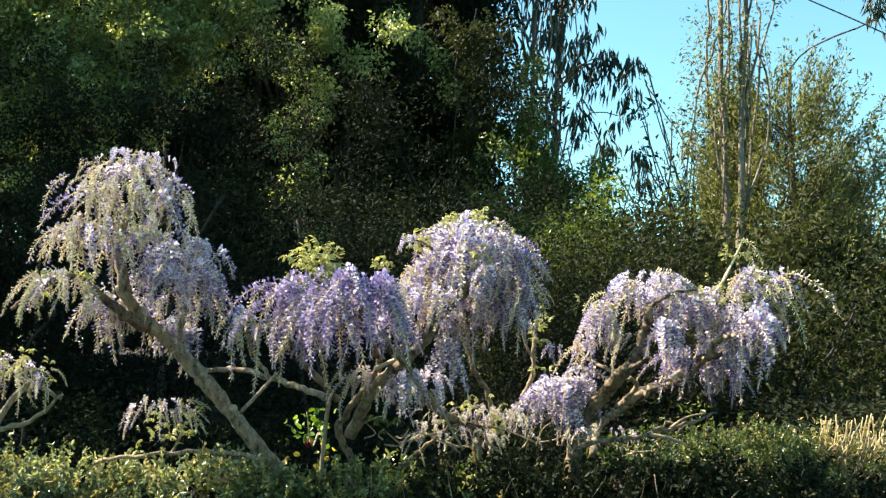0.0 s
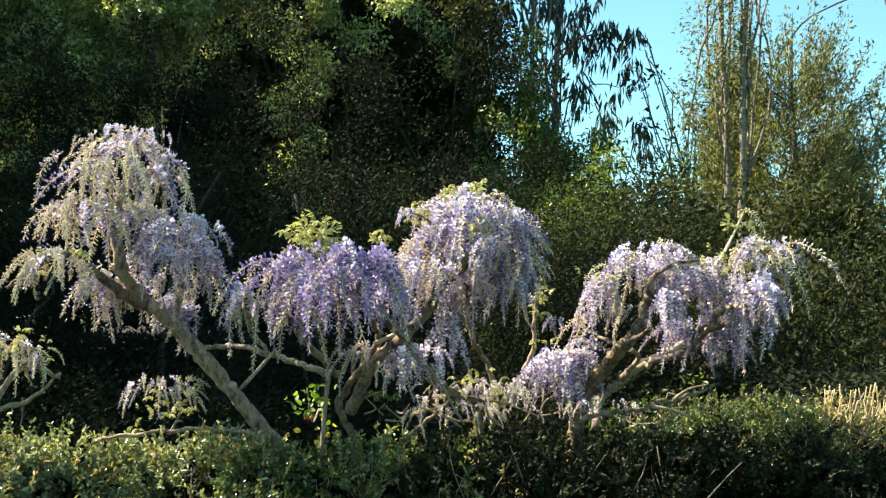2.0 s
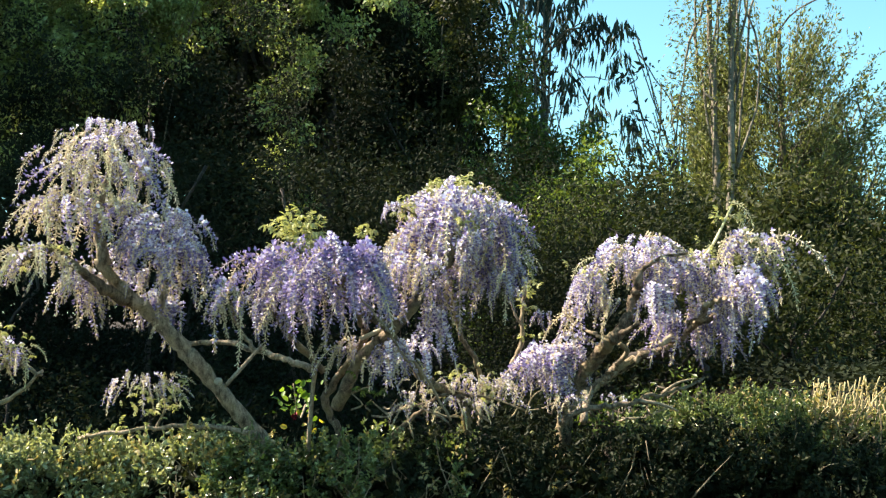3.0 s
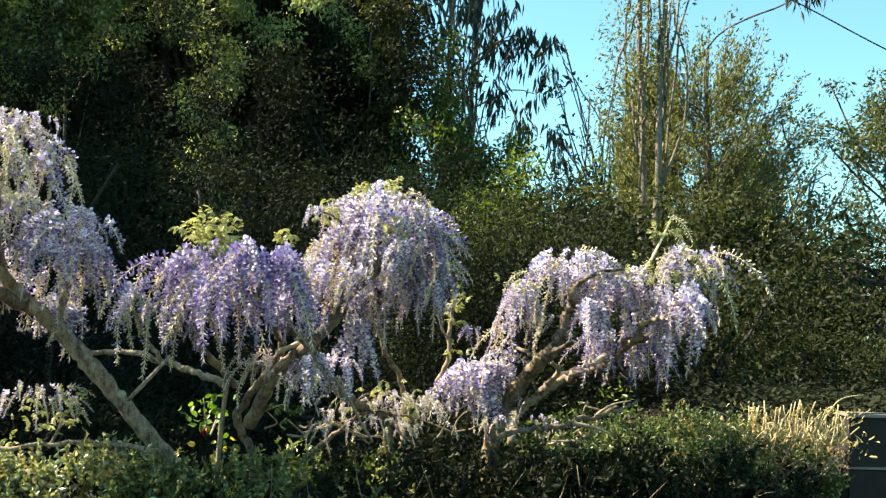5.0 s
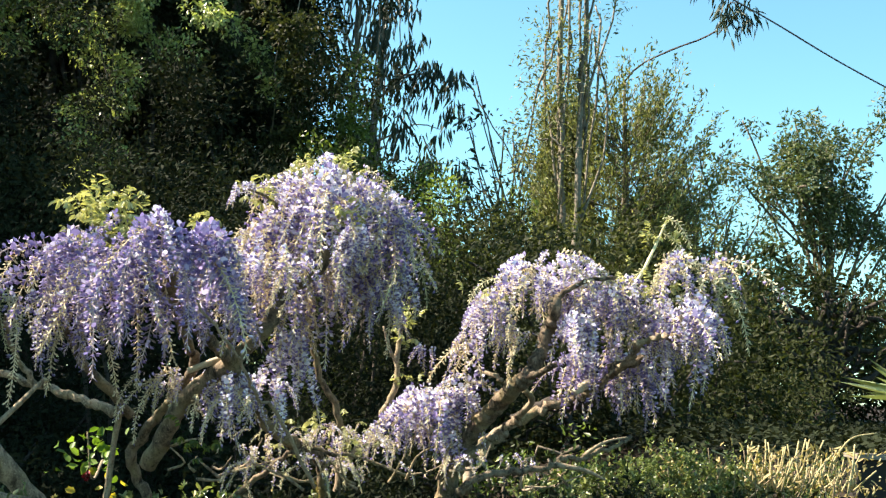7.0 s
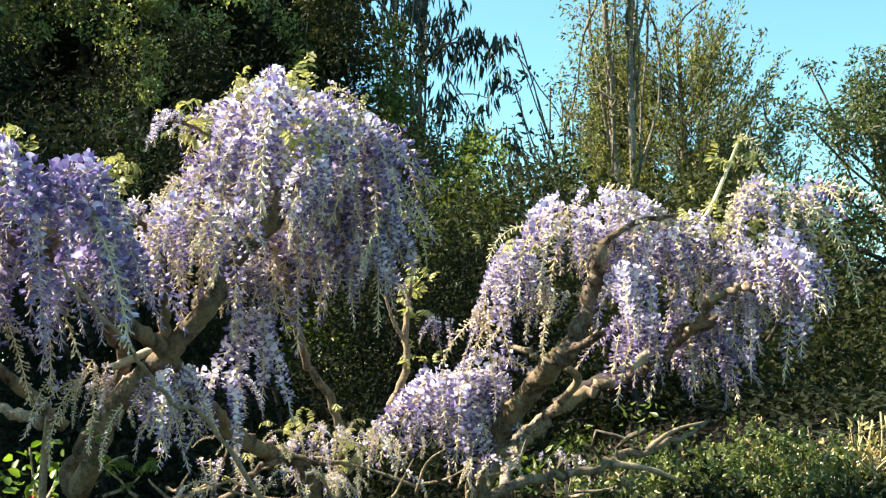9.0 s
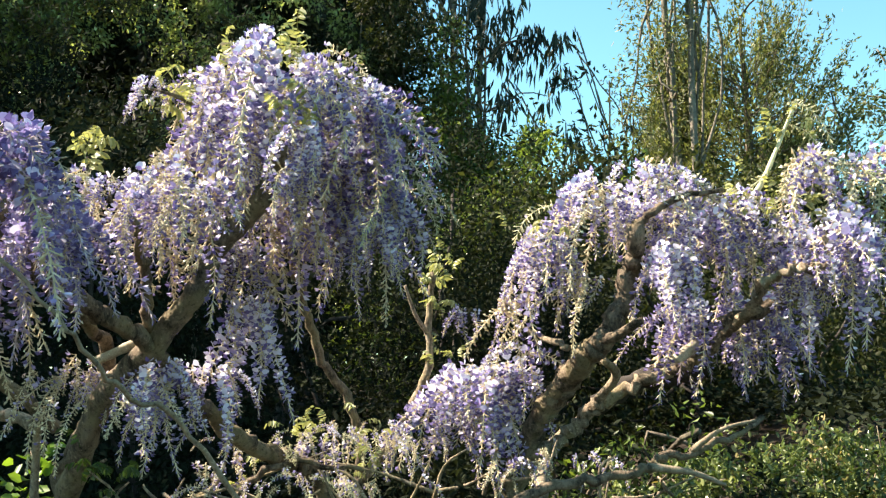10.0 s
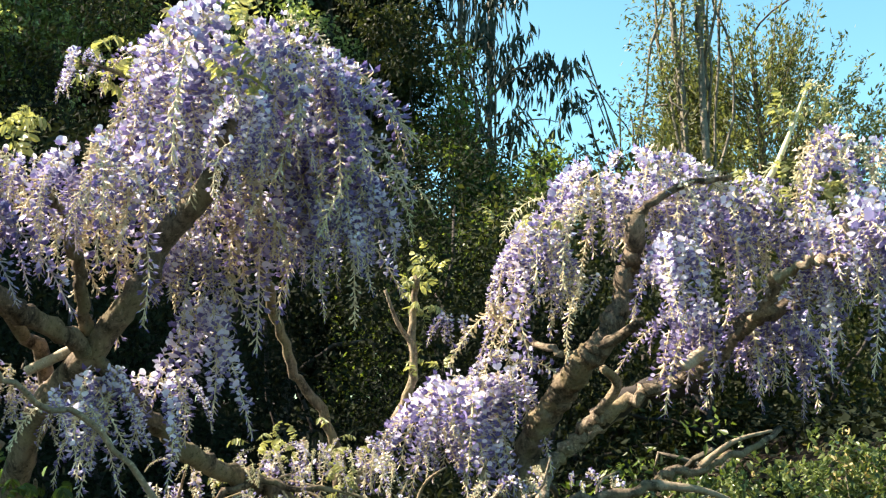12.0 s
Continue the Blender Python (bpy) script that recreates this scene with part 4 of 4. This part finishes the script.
    pos = np.array([-0.53, 5.5, 1.13]) + rng.normal(0, 1, (9, 3)) * np.array([0.06, 0.03, 0.04])
    ln = 0.04 * rng.uniform(0.7, 1.2, 9)
    v, f = leaf_cloud(pos, rng.normal(0, 1, (9, 3)), ln, ln * 0.6, rng, face=np.tile((0, -0.8, 0.6), (9, 1)))
    part("yellow_foliage", mesh_data("yellow_foliage", v - np.array(w.location), f, [M_YELLOW]), w, "yellowed leaves")
    pos = np.tile(np.array([-0.625, 5.54, 1.165]), (16, 1)) + rng.normal(0, 0.004, (16, 3))
    d = rng.normal(0, 1, (16, 3)) + np.array([0, -0.8, 0.3])
    ln = 0.019 * rng.uniform(0.7, 1.1, 16)
    v, f = leaf_cloud(pos, d, ln, ln * 0.9, rng)
    part("bloom", mesh_data("bloom", v - np.array(w.location), f, [M_FRUIT]), w, "deep red bloom")


camellia()


# ---- trees behind ----
def broad_tree(name, base, height, blobs, mat, bark, label, seed, per=26, size=0.45, leaf=0.13, ratio=0.42, trunk=0.16, limbs=8, droop=0.2, shape=(BLADE, BLADE_F), shell=0.5, category="tree", group="", lean=(0, 0)):
    """A tree: tapered trunk, limbs into the crown's masses, and a crown of many small leaves."""
    rng = np.random.default_rng(seed)
    w = thing(name, base, label, category, group)
    b = np.array(base, float)
    topp = b + np.array([lean[0], lean[1], height])
    limb("trunk", [b - (0, 0, 0.1), b + (rng.normal(0, 0.1), rng.normal(0, 0.1), height * 0.3), b + (lean[0] * 0.6, lean[1] * 0.6, height * 0.65), topp], trunk, trunk * 0.25, bark, w, segs=8, per=5, bend=0.02, rng=rng)
    for k in range(limbs):
        q = blobs[k % len(blobs)]
        s = b + np.array([lean[0], lean[1], height]) * rng.uniform(0.2, 0.85)
        e = np.array(q[:3]) + rng.normal(0, 0.2 if category == "shrub" else 0.5, 3) * np.array(q[3:6])
        limb("limb", [s, (s + e) / 2 + rng.normal(0, 0.12, 3) + (0, 0, 0.05 if category == "shrub" else 0.2), e], trunk * 0.32, 0.012, bark, w, segs=5, per=4, bend=0.02, rng=rng)
    v, f = foliage(blobs, per, size, rng, shape, leaf, ratio, droop, shell)
    part("crown", mesh_data("crown", v - b, f, [mat]), w)
    return w


def scatter(cx, cy, cz, rx, rz, k, seed, r=0.22, n=8):
    g = np.random.default_rng(seed)
    return [(cx + g.normal(0, 0.5) * rx, cy + g.normal(0, 0.3), cz + g.normal(0, 0.5) * rz, r * g.uniform(0.6, 1.4), r, r * g.uniform(0.6, 1.2), max(2, int(n * g.uniform(0.4, 1.4)))) for _ in range(k)]


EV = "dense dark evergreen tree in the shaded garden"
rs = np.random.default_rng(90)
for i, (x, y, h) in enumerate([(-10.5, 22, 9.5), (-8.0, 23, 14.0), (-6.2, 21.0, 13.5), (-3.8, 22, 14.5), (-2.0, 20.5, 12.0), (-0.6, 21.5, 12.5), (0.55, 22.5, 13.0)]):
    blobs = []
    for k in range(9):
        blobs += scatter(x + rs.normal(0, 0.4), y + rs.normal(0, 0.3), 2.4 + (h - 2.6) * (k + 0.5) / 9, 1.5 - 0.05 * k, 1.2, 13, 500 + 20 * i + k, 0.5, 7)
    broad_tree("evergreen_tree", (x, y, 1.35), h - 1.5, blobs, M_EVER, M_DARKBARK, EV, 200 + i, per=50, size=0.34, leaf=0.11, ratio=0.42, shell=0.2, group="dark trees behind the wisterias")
# Unseen trees, added off to the left to shade the undergrowth.
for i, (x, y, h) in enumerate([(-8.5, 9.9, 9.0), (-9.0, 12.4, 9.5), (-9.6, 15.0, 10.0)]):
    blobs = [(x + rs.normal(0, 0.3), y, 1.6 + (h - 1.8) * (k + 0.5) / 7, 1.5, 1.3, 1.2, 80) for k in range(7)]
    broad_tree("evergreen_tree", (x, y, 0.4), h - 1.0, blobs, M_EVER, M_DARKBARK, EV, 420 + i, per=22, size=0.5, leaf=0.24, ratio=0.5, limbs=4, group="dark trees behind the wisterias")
# Back row, added to block sky gaps and keep the wood dark.
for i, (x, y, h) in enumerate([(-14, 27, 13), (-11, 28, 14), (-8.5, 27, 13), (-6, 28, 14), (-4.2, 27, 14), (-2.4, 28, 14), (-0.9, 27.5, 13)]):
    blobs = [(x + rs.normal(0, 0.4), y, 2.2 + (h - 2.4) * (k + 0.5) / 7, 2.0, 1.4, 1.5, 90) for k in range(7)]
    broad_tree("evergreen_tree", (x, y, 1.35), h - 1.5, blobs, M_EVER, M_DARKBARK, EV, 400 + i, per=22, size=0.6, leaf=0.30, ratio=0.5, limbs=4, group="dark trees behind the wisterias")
# Slim trees added where the wood has sunlit clumps, mostly in brightened leaves.
for i, (x, y, bl) in enumerate([
        (-6.9, 18.6, scatter(-7.1, 18.3, 7.1, 1.1, 1.6, 150, 1) + scatter(-8.4, 18.3, 7.0, 0.9, 1.9, 112, 2) + scatter(-6.0, 18.4, 6.3, 1.1, 0.8, 84, 16) + scatter(-7.2, 18.3, 5.2, 1.5, 1.2, 40, 13)),
        (-4.9, 18.6, scatter(-4.9, 18.3, 7.4, 1.3, 1.0, 124, 3) + scatter(-3.5, 18.4, 7.9, 0.8, 1.0, 16, 12) + scatter(-4.6, 18.4, 6.9, 0.8, 0.6, 24, 4) + scatter(-4.8, 18.4, 9.0, 1.4, 1.0, 30, 5)),
        (-2.4, 18.8, scatter(-2.5, 18.7, 5.9, 0.5, 1.7, 18, 6) + scatter(-2.1, 18.7, 7.4, 1.0, 0.9, 16, 7) + scatter(-0.5, 18.7, 7.2, 0.8, 0.9, 8, 8)),
        (0.5, 18.6, scatter(0.6, 18.5, 6.4, 0.6, 1.3, 34, 14) + scatter(0.3, 18.5, 4.8, 0.8, 1.0, 12, 15)),
        (1.8, 18.4, scatter(1.95, 18.2, 4.0, 0.9, 1.0, 66, 9) + scatter(1.5, 18.8, 5.8, 0.4, 1.2, 26, 10) + scatter(2.6, 17.9, 3.6, 0.6, 0.6, 26, 11))]):
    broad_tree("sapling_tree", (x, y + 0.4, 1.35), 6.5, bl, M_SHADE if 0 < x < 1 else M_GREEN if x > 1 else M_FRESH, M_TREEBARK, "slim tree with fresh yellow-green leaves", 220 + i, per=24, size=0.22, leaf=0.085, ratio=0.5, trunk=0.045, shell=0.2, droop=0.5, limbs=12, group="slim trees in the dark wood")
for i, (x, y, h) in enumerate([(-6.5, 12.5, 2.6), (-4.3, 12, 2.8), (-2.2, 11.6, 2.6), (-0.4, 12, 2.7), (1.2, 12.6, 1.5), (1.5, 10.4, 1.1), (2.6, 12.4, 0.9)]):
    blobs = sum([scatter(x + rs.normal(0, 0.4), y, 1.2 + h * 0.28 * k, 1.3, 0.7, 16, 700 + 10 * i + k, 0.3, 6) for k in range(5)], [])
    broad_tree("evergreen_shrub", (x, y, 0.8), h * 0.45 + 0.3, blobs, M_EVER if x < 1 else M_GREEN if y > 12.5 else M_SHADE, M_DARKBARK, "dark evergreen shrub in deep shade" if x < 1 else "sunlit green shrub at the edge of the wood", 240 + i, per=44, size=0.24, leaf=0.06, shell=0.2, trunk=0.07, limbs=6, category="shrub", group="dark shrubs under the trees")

# Dark-leaved shrubs added to fill the deep shade behind the wall.
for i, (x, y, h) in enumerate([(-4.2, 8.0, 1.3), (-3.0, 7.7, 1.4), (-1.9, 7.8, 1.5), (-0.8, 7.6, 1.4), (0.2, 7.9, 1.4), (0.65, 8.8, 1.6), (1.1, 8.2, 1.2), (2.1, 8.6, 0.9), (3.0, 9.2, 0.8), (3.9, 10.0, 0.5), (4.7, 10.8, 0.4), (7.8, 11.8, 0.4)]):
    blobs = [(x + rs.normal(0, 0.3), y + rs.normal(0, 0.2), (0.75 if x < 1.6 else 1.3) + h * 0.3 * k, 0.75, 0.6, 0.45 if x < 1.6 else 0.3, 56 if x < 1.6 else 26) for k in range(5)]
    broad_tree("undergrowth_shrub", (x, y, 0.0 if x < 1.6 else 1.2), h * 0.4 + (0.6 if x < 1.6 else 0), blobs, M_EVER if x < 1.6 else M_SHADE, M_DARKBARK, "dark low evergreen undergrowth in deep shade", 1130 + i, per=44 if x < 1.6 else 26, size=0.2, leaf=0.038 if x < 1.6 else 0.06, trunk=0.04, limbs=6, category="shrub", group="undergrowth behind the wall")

for i, (x, y, z) in enumerate([(1.02, 6.5, 1.14), (1.48, 6.7, 1.20)]):
    broad_tree("green_shrub", (x, y, z - 0.35 if x < 1.3 else 1.0), 0.2, scatter(x, y, z, 0.2, 0.12, 9, 900 + i, 0.07, 4), M_GREEN, M_TREEBARK, "low bright green shrub behind the hedge", 1330 + i, per=8, size=0.06, leaf=0.04, ratio=0.4, trunk=0.01, limbs=6, category="shrub", group="green shrubs behind the hedge")

# Low row added to hide sunlit soil where deep shade belongs.
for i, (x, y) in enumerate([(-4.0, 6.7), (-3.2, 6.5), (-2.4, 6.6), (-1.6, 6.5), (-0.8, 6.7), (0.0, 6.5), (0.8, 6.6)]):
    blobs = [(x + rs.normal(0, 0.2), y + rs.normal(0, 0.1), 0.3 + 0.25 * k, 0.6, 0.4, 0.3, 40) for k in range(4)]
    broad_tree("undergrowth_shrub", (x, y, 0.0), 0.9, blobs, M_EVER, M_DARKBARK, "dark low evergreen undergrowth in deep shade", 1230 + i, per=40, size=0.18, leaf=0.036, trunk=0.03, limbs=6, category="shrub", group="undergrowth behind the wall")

# Added leaf layer hides sunlit soil; its near-black colour acts as shade.
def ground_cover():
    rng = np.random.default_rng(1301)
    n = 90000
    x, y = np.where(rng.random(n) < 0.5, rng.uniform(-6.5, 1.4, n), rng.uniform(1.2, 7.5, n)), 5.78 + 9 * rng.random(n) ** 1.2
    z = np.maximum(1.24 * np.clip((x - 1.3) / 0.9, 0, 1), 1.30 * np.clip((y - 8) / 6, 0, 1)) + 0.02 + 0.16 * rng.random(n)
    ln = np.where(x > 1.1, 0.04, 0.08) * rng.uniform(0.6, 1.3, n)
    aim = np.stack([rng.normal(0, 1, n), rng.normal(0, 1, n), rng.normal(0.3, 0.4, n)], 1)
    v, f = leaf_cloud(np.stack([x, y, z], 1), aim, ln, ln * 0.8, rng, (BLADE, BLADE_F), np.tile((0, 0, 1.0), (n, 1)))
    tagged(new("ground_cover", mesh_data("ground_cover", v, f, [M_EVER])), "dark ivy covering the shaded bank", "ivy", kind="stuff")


ground_cover()

# weeping gum with hanging leaves
def gum_blobs(cx, cy, z0, z1, rx, k, seed):
    r = np.random.default_rng(seed)
    return [(cx + r.uniform(-rx, rx), cy + r.normal(0, 0.4), r.uniform(z0, z1), 0.34, 0.3, 0.45, 3) for _ in range(k)]


for i, (x, y, h, bl) in enumerate([
        (2.1, 26, 13.0, gum_blobs(2.0, 26, 7.0, 12.0, 0.8, 20, 1) + gum_blobs(2.3, 26, 4.6, 7.4, 0.6, 8, 7)),
        (2.95, 28, 13.5, gum_blobs(3.1, 28, 9.6, 13, 0.9, 15, 2) + gum_blobs(4.2, 28, 8.0, 10.2, 0.7, 10, 3) + gum_blobs(3.4, 28, 6.6, 9.6, 0.9, 13, 4) + gum_blobs(4.4, 28, 6.0, 7.8, 0.8, 6, 5) + gum_blobs(2.6, 28, 5.0, 6.8, 0.5, 5, 6))]):
    broad_tree("gum_tree", (x, y, 1.4), h, bl, M_GUM, M_GUMBARK, "slender gum tree with long hanging leaves", 260 + i, per=7, size=0.24, leaf=0.42, ratio=0.17, trunk=0.09, limbs=22, droop=3.0, shell=0.2, group="gum trees against the sky")

# sparse dark-leaved tree before the sky gap
broad_tree("thin_tree", (5.5, 21, 1.4), 3.4, [(4.4, 21, 6.0, 0.8, 0.6, 0.9, 9), (3.9, 21, 6.9, 0.4, 0.4, 0.6, 6), (4.4, 21.3, 4.5, 1.0, 0.7, 0.5, 12), (3.6, 21.3, 4.0, 0.7, 0.7, 0.5, 9), (5.2, 21, 5.2, 0.7, 0.6, 1.0, 10)], M_GUM, M_TREEBARK, "thin open tree with small dark leaves", 281, per=8, size=0.22, leaf=0.16, ratio=0.4, trunk=0.045, limbs=30, lean=(-0.9, 0))

for i, (x, y, top) in enumerate([(3.2, 20.2, 4.4), (4.0, 17.5, 4.6), (6.9, 18.2, 5.2), (6.3, 16.2, 4.4), (7.6, 19, 4.6)]):
    broad_tree("thin_tree", (x, y, 1.4), top - 2.6, scatter(x, y, top - 0.4, 1.3, 1.5, 30, 840 + i, 0.22, 4), M_OLIVE if x > 5 else M_GUM, M_TREEBARK, "thin twiggy tree with scattered small leaves", 283 + i, per=11, size=0.18, leaf=0.09, ratio=0.36, trunk=0.04, limbs=34)

# tall pair with pale trunks
for i, (x, lean, bl) in enumerate([(3.96, -0.24, [(3.72, 15, 5.9, 0.45, 0.4, 0.9, 60), (3.62, 15, 4.8, 0.45, 0.4, 0.8, 44), (3.88, 15.2, 8.0, 0.65, 0.55, 1.0, 14)]),
                                   (4.15, 0.05, [(4.2, 15, 6.4, 0.55, 0.5, 1.0, 34), (4.3, 15, 8.1, 0.7, 0.6, 1.0, 14)])]):
    broad_tree("tall_tree", (x, 15, 1.3), 8.6, bl, M_OLIVE, M_GUMBARK, "tall slim tree with a pale trunk and thin foliage", 290 + i, per=20, size=0.25, leaf=0.07, ratio=0.32, trunk=0.064, limbs=9, droop=0.3, lean=(lean, 0), group="tall slim trees")


def feathery_tree(base, height, radius, seed):
    """A cone of many upright fine twigs with small leaves."""
    rng = np.random.default_rng(seed)
    w = thing("feathery_tree", base, "olive-green feathery tree with fine upright twigs", "tree")
    b = np.array(base, float)
    limb("trunk", [b - (0, 0, 0.1), b + (0.05, 0, height * 0.4), b + (0, 0, height * 0.8)], 0.10, 0.02, M_TREEBARK, w, segs=8, bend=0.01, rng=rng)
    pos, aim = [], []
    for k in range(280):
        u = rng.random() ** 0.8
        th = rng.uniform(0, 6.28)
        z0 = height * (0.05 + 0.62 * u)
        r = radius * (1.1 - u * 0.75) * rng.uniform(0.45, 1.15)
        s = b + np.array([0.02, 0, z0])
        e = s + np.array([math.cos(th) * r, math.sin(th) * r, height * rng.uniform(0.06, 0.22)])
        m = (s + e) / 2 + np.array([math.cos(th), math.sin(th), -0.4]) * r * 0.18
        c = spline([s, m, e], 6)
        limb("twig", [s, m, e], 0.010, 0.003, M_GUMBARK if k % 6 == 0 else M_TREEBARK, w, segs=4, per=3, rng=rng)
        n = 130
        ids = rng.integers(4, len(c), n)
        q = c[ids] + rng.normal(0, 0.055, (n, 3))
        pos.append(q)
        aim.append(np.tile((e - m), (n, 1)) / np.linalg.norm(e - m) + rng.normal(0, 0.6, (n, 3)))
    pos, aim = np.vstack(pos), np.vstack(aim)
    ln = 0.066 * rng.uniform(0.5, 1.4, len(pos))
    v, f = leaf_cloud(pos, aim, ln, ln * 0.36, rng, (BLADE, BLADE_F))
    part("crown", mesh_data("crown", v - b, f, [M_OLIVE]), w)


feathery_tree((5.2, 16.2, 1.35), 6.0, 2.4, 301)
feathery_tree((4.55, 17.0, 1.35), 5.9, 0.9, 302)
feathery_tree((6.0, 17.0, 1.35), 4.2, 1.1, 303)

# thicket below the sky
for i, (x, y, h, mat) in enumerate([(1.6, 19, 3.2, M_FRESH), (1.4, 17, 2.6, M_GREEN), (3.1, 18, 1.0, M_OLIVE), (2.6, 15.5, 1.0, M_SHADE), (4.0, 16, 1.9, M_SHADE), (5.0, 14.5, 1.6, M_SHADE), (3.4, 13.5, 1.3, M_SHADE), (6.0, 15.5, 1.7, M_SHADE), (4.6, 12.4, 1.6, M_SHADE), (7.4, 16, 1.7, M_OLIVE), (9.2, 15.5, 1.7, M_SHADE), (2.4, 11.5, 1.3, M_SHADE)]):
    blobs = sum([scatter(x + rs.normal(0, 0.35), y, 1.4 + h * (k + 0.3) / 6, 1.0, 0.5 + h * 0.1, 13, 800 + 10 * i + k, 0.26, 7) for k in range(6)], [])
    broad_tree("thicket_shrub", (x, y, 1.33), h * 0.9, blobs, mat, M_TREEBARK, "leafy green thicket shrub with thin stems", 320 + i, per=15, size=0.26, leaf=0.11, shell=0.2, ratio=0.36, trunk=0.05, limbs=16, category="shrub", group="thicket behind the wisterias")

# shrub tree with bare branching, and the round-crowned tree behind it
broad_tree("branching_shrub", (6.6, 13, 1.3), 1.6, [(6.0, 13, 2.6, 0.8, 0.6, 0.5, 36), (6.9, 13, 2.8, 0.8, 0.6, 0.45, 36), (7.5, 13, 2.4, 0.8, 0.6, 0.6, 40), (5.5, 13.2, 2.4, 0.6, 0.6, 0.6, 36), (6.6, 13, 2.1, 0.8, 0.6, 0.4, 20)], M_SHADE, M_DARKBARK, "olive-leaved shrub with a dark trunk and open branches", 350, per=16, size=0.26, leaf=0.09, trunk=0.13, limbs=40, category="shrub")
broad_tree("round_tree", (8.9, 17, 1.35), 4.0, scatter(8.9, 17, 5.2, 1.9, 1.0, 46, 362, 0.28, 9) + scatter(9.3, 17, 4.2, 2.4, 0.9, 30, 363, 0.26, 7), M_PINE, M_TREEBARK, "round-crowned tree with dull green clumps and bare stems", 360, per=26, size=0.2, leaf=0.085, ratio=0.42, trunk=0.07, limbs=34, shell=0.2)


def spike_plant():
    rng = np.random.default_rng(371)
    b = np.array((5.22, 9.2, 1.26))
    w = thing("spike_plant", b, "pale green spiky plant with sword leaves", "plant")
    for k in range(34):
        th, el = rng.uniform(0, 6.28), rng.uniform(0.15, 1.3)
        d = np.array([math.cos(th) * math.cos(el), math.sin(th) * math.cos(el), math.sin(el)])
        ln = rng.uniform(0.4, 0.6)
        v, f = leaf_cloud(np.array([b + d * 0.05 + (0, 0, 0.35)]), np.array([d]), np.array([ln]), np.array([0.045]), rng, (BLADE, BLADE_F), np.array([[0, 0, 1.0]]))
        part("blade", mesh_data("blade", v - b, f, [M_YUCCA]), w)
    limb("stem", [b - (0, 0, 0.1), b + (0, 0, 0.4)], 0.06, 0.05, M_TREEBARK, w)


spike_plant()


def overhanging_branch():
    rng = np.random.default_rng(381)
    b = np.array((5.6, 17.2, 6.6))
    w = thing("overhanging_branch", b, "bare gum branch ending in a spray of hanging leaves", "branch")
    limb("stem", [(5.3, 19, 5.6), (5.62, 17, 6.6), (5.50, 14, 6.22), (5.15, 12.6, 6.1)], 0.018, 0.008, M_DARKBARK, w, bend=0.01, rng=rng)
    limb("twig", [(5.40, 13.3, 6.15), (5.0, 12.4, 6.25), (4.5, 12.0, 6.3), (3.9, 12.0, 6.35)], 0.009, 0.004, M_DARKBARK, w, bend=0.01, rng=rng)
    limb("twig", [(5.15, 12.6, 6.1), (5.02, 12.1, 5.9), (5.05, 12.0, 5.65)], 0.007, 0.003, M_DARKBARK, w, bend=0.01, rng=rng)
    v, f = foliage([(4.98, 12.1, 5.80, 0.28, 0.2, 0.2, 24), (4.7, 12.1, 6.12, 0.25, 0.2, 0.14, 10), (4.1, 12, 6.2, 0.3, 0.2, 0.12, 10)], 7, 0.12, rng, (BLADE, BLADE_F), 0.15, 0.17, 1.8)
    part("foliage", mesh_data("foliage", v - b, f, [M_GUM]), w)


overhanging_branch()
v, f = tube([(0.4, 8.3, 5.6), (1.6, 8.2, 4.95), (3.116, 8.0, 4.225), (4.163, 8.0, 3.764), (6.5, 7.8, 2.78), (9.0, 7.6, 1.85)], 0.0055, 0.0055, segs=6, per=8, gnarl=0, bend=0)
tagged(new("overhead_cable", mesh_data("overhead_cable", v, f, [M_CABLE], smooth=True)), "thin dark overhead cable sloping down", "cable")


def far_woods():
    rng = np.random.default_rng(391)
    k = 2600
    x = rng.uniform(-60, 70, k)
    y = 48 + rng.uniform(-3, 8, k)
    h = np.array([4.2 + 1.6 * noise.noise(Vector((q * 0.11, 0, 0))) + 0.8 * noise.noise(Vector((q * 0.5, 3, 0))) for q in x])
    z = 1.6 + h * rng.random(k) ** 0.7
    pos = np.repeat(np.stack([x, y, z], 1), 14, axis=0) + in_ball(k * 14, rng) * 0.9
    ln = 0.5 * rng.uniform(0.5, 1.2, len(pos))
    v, f = leaf_cloud(pos, rng.normal(0, 1, (len(pos), 3)), ln, ln * 0.5, rng, (BLADE, BLADE_F))
    tagged(new("far_woods", mesh_data("far_woods", v, f, [M_EVER])), "distant belt of green woodland", "woods", kind="stuff")


far_woods()
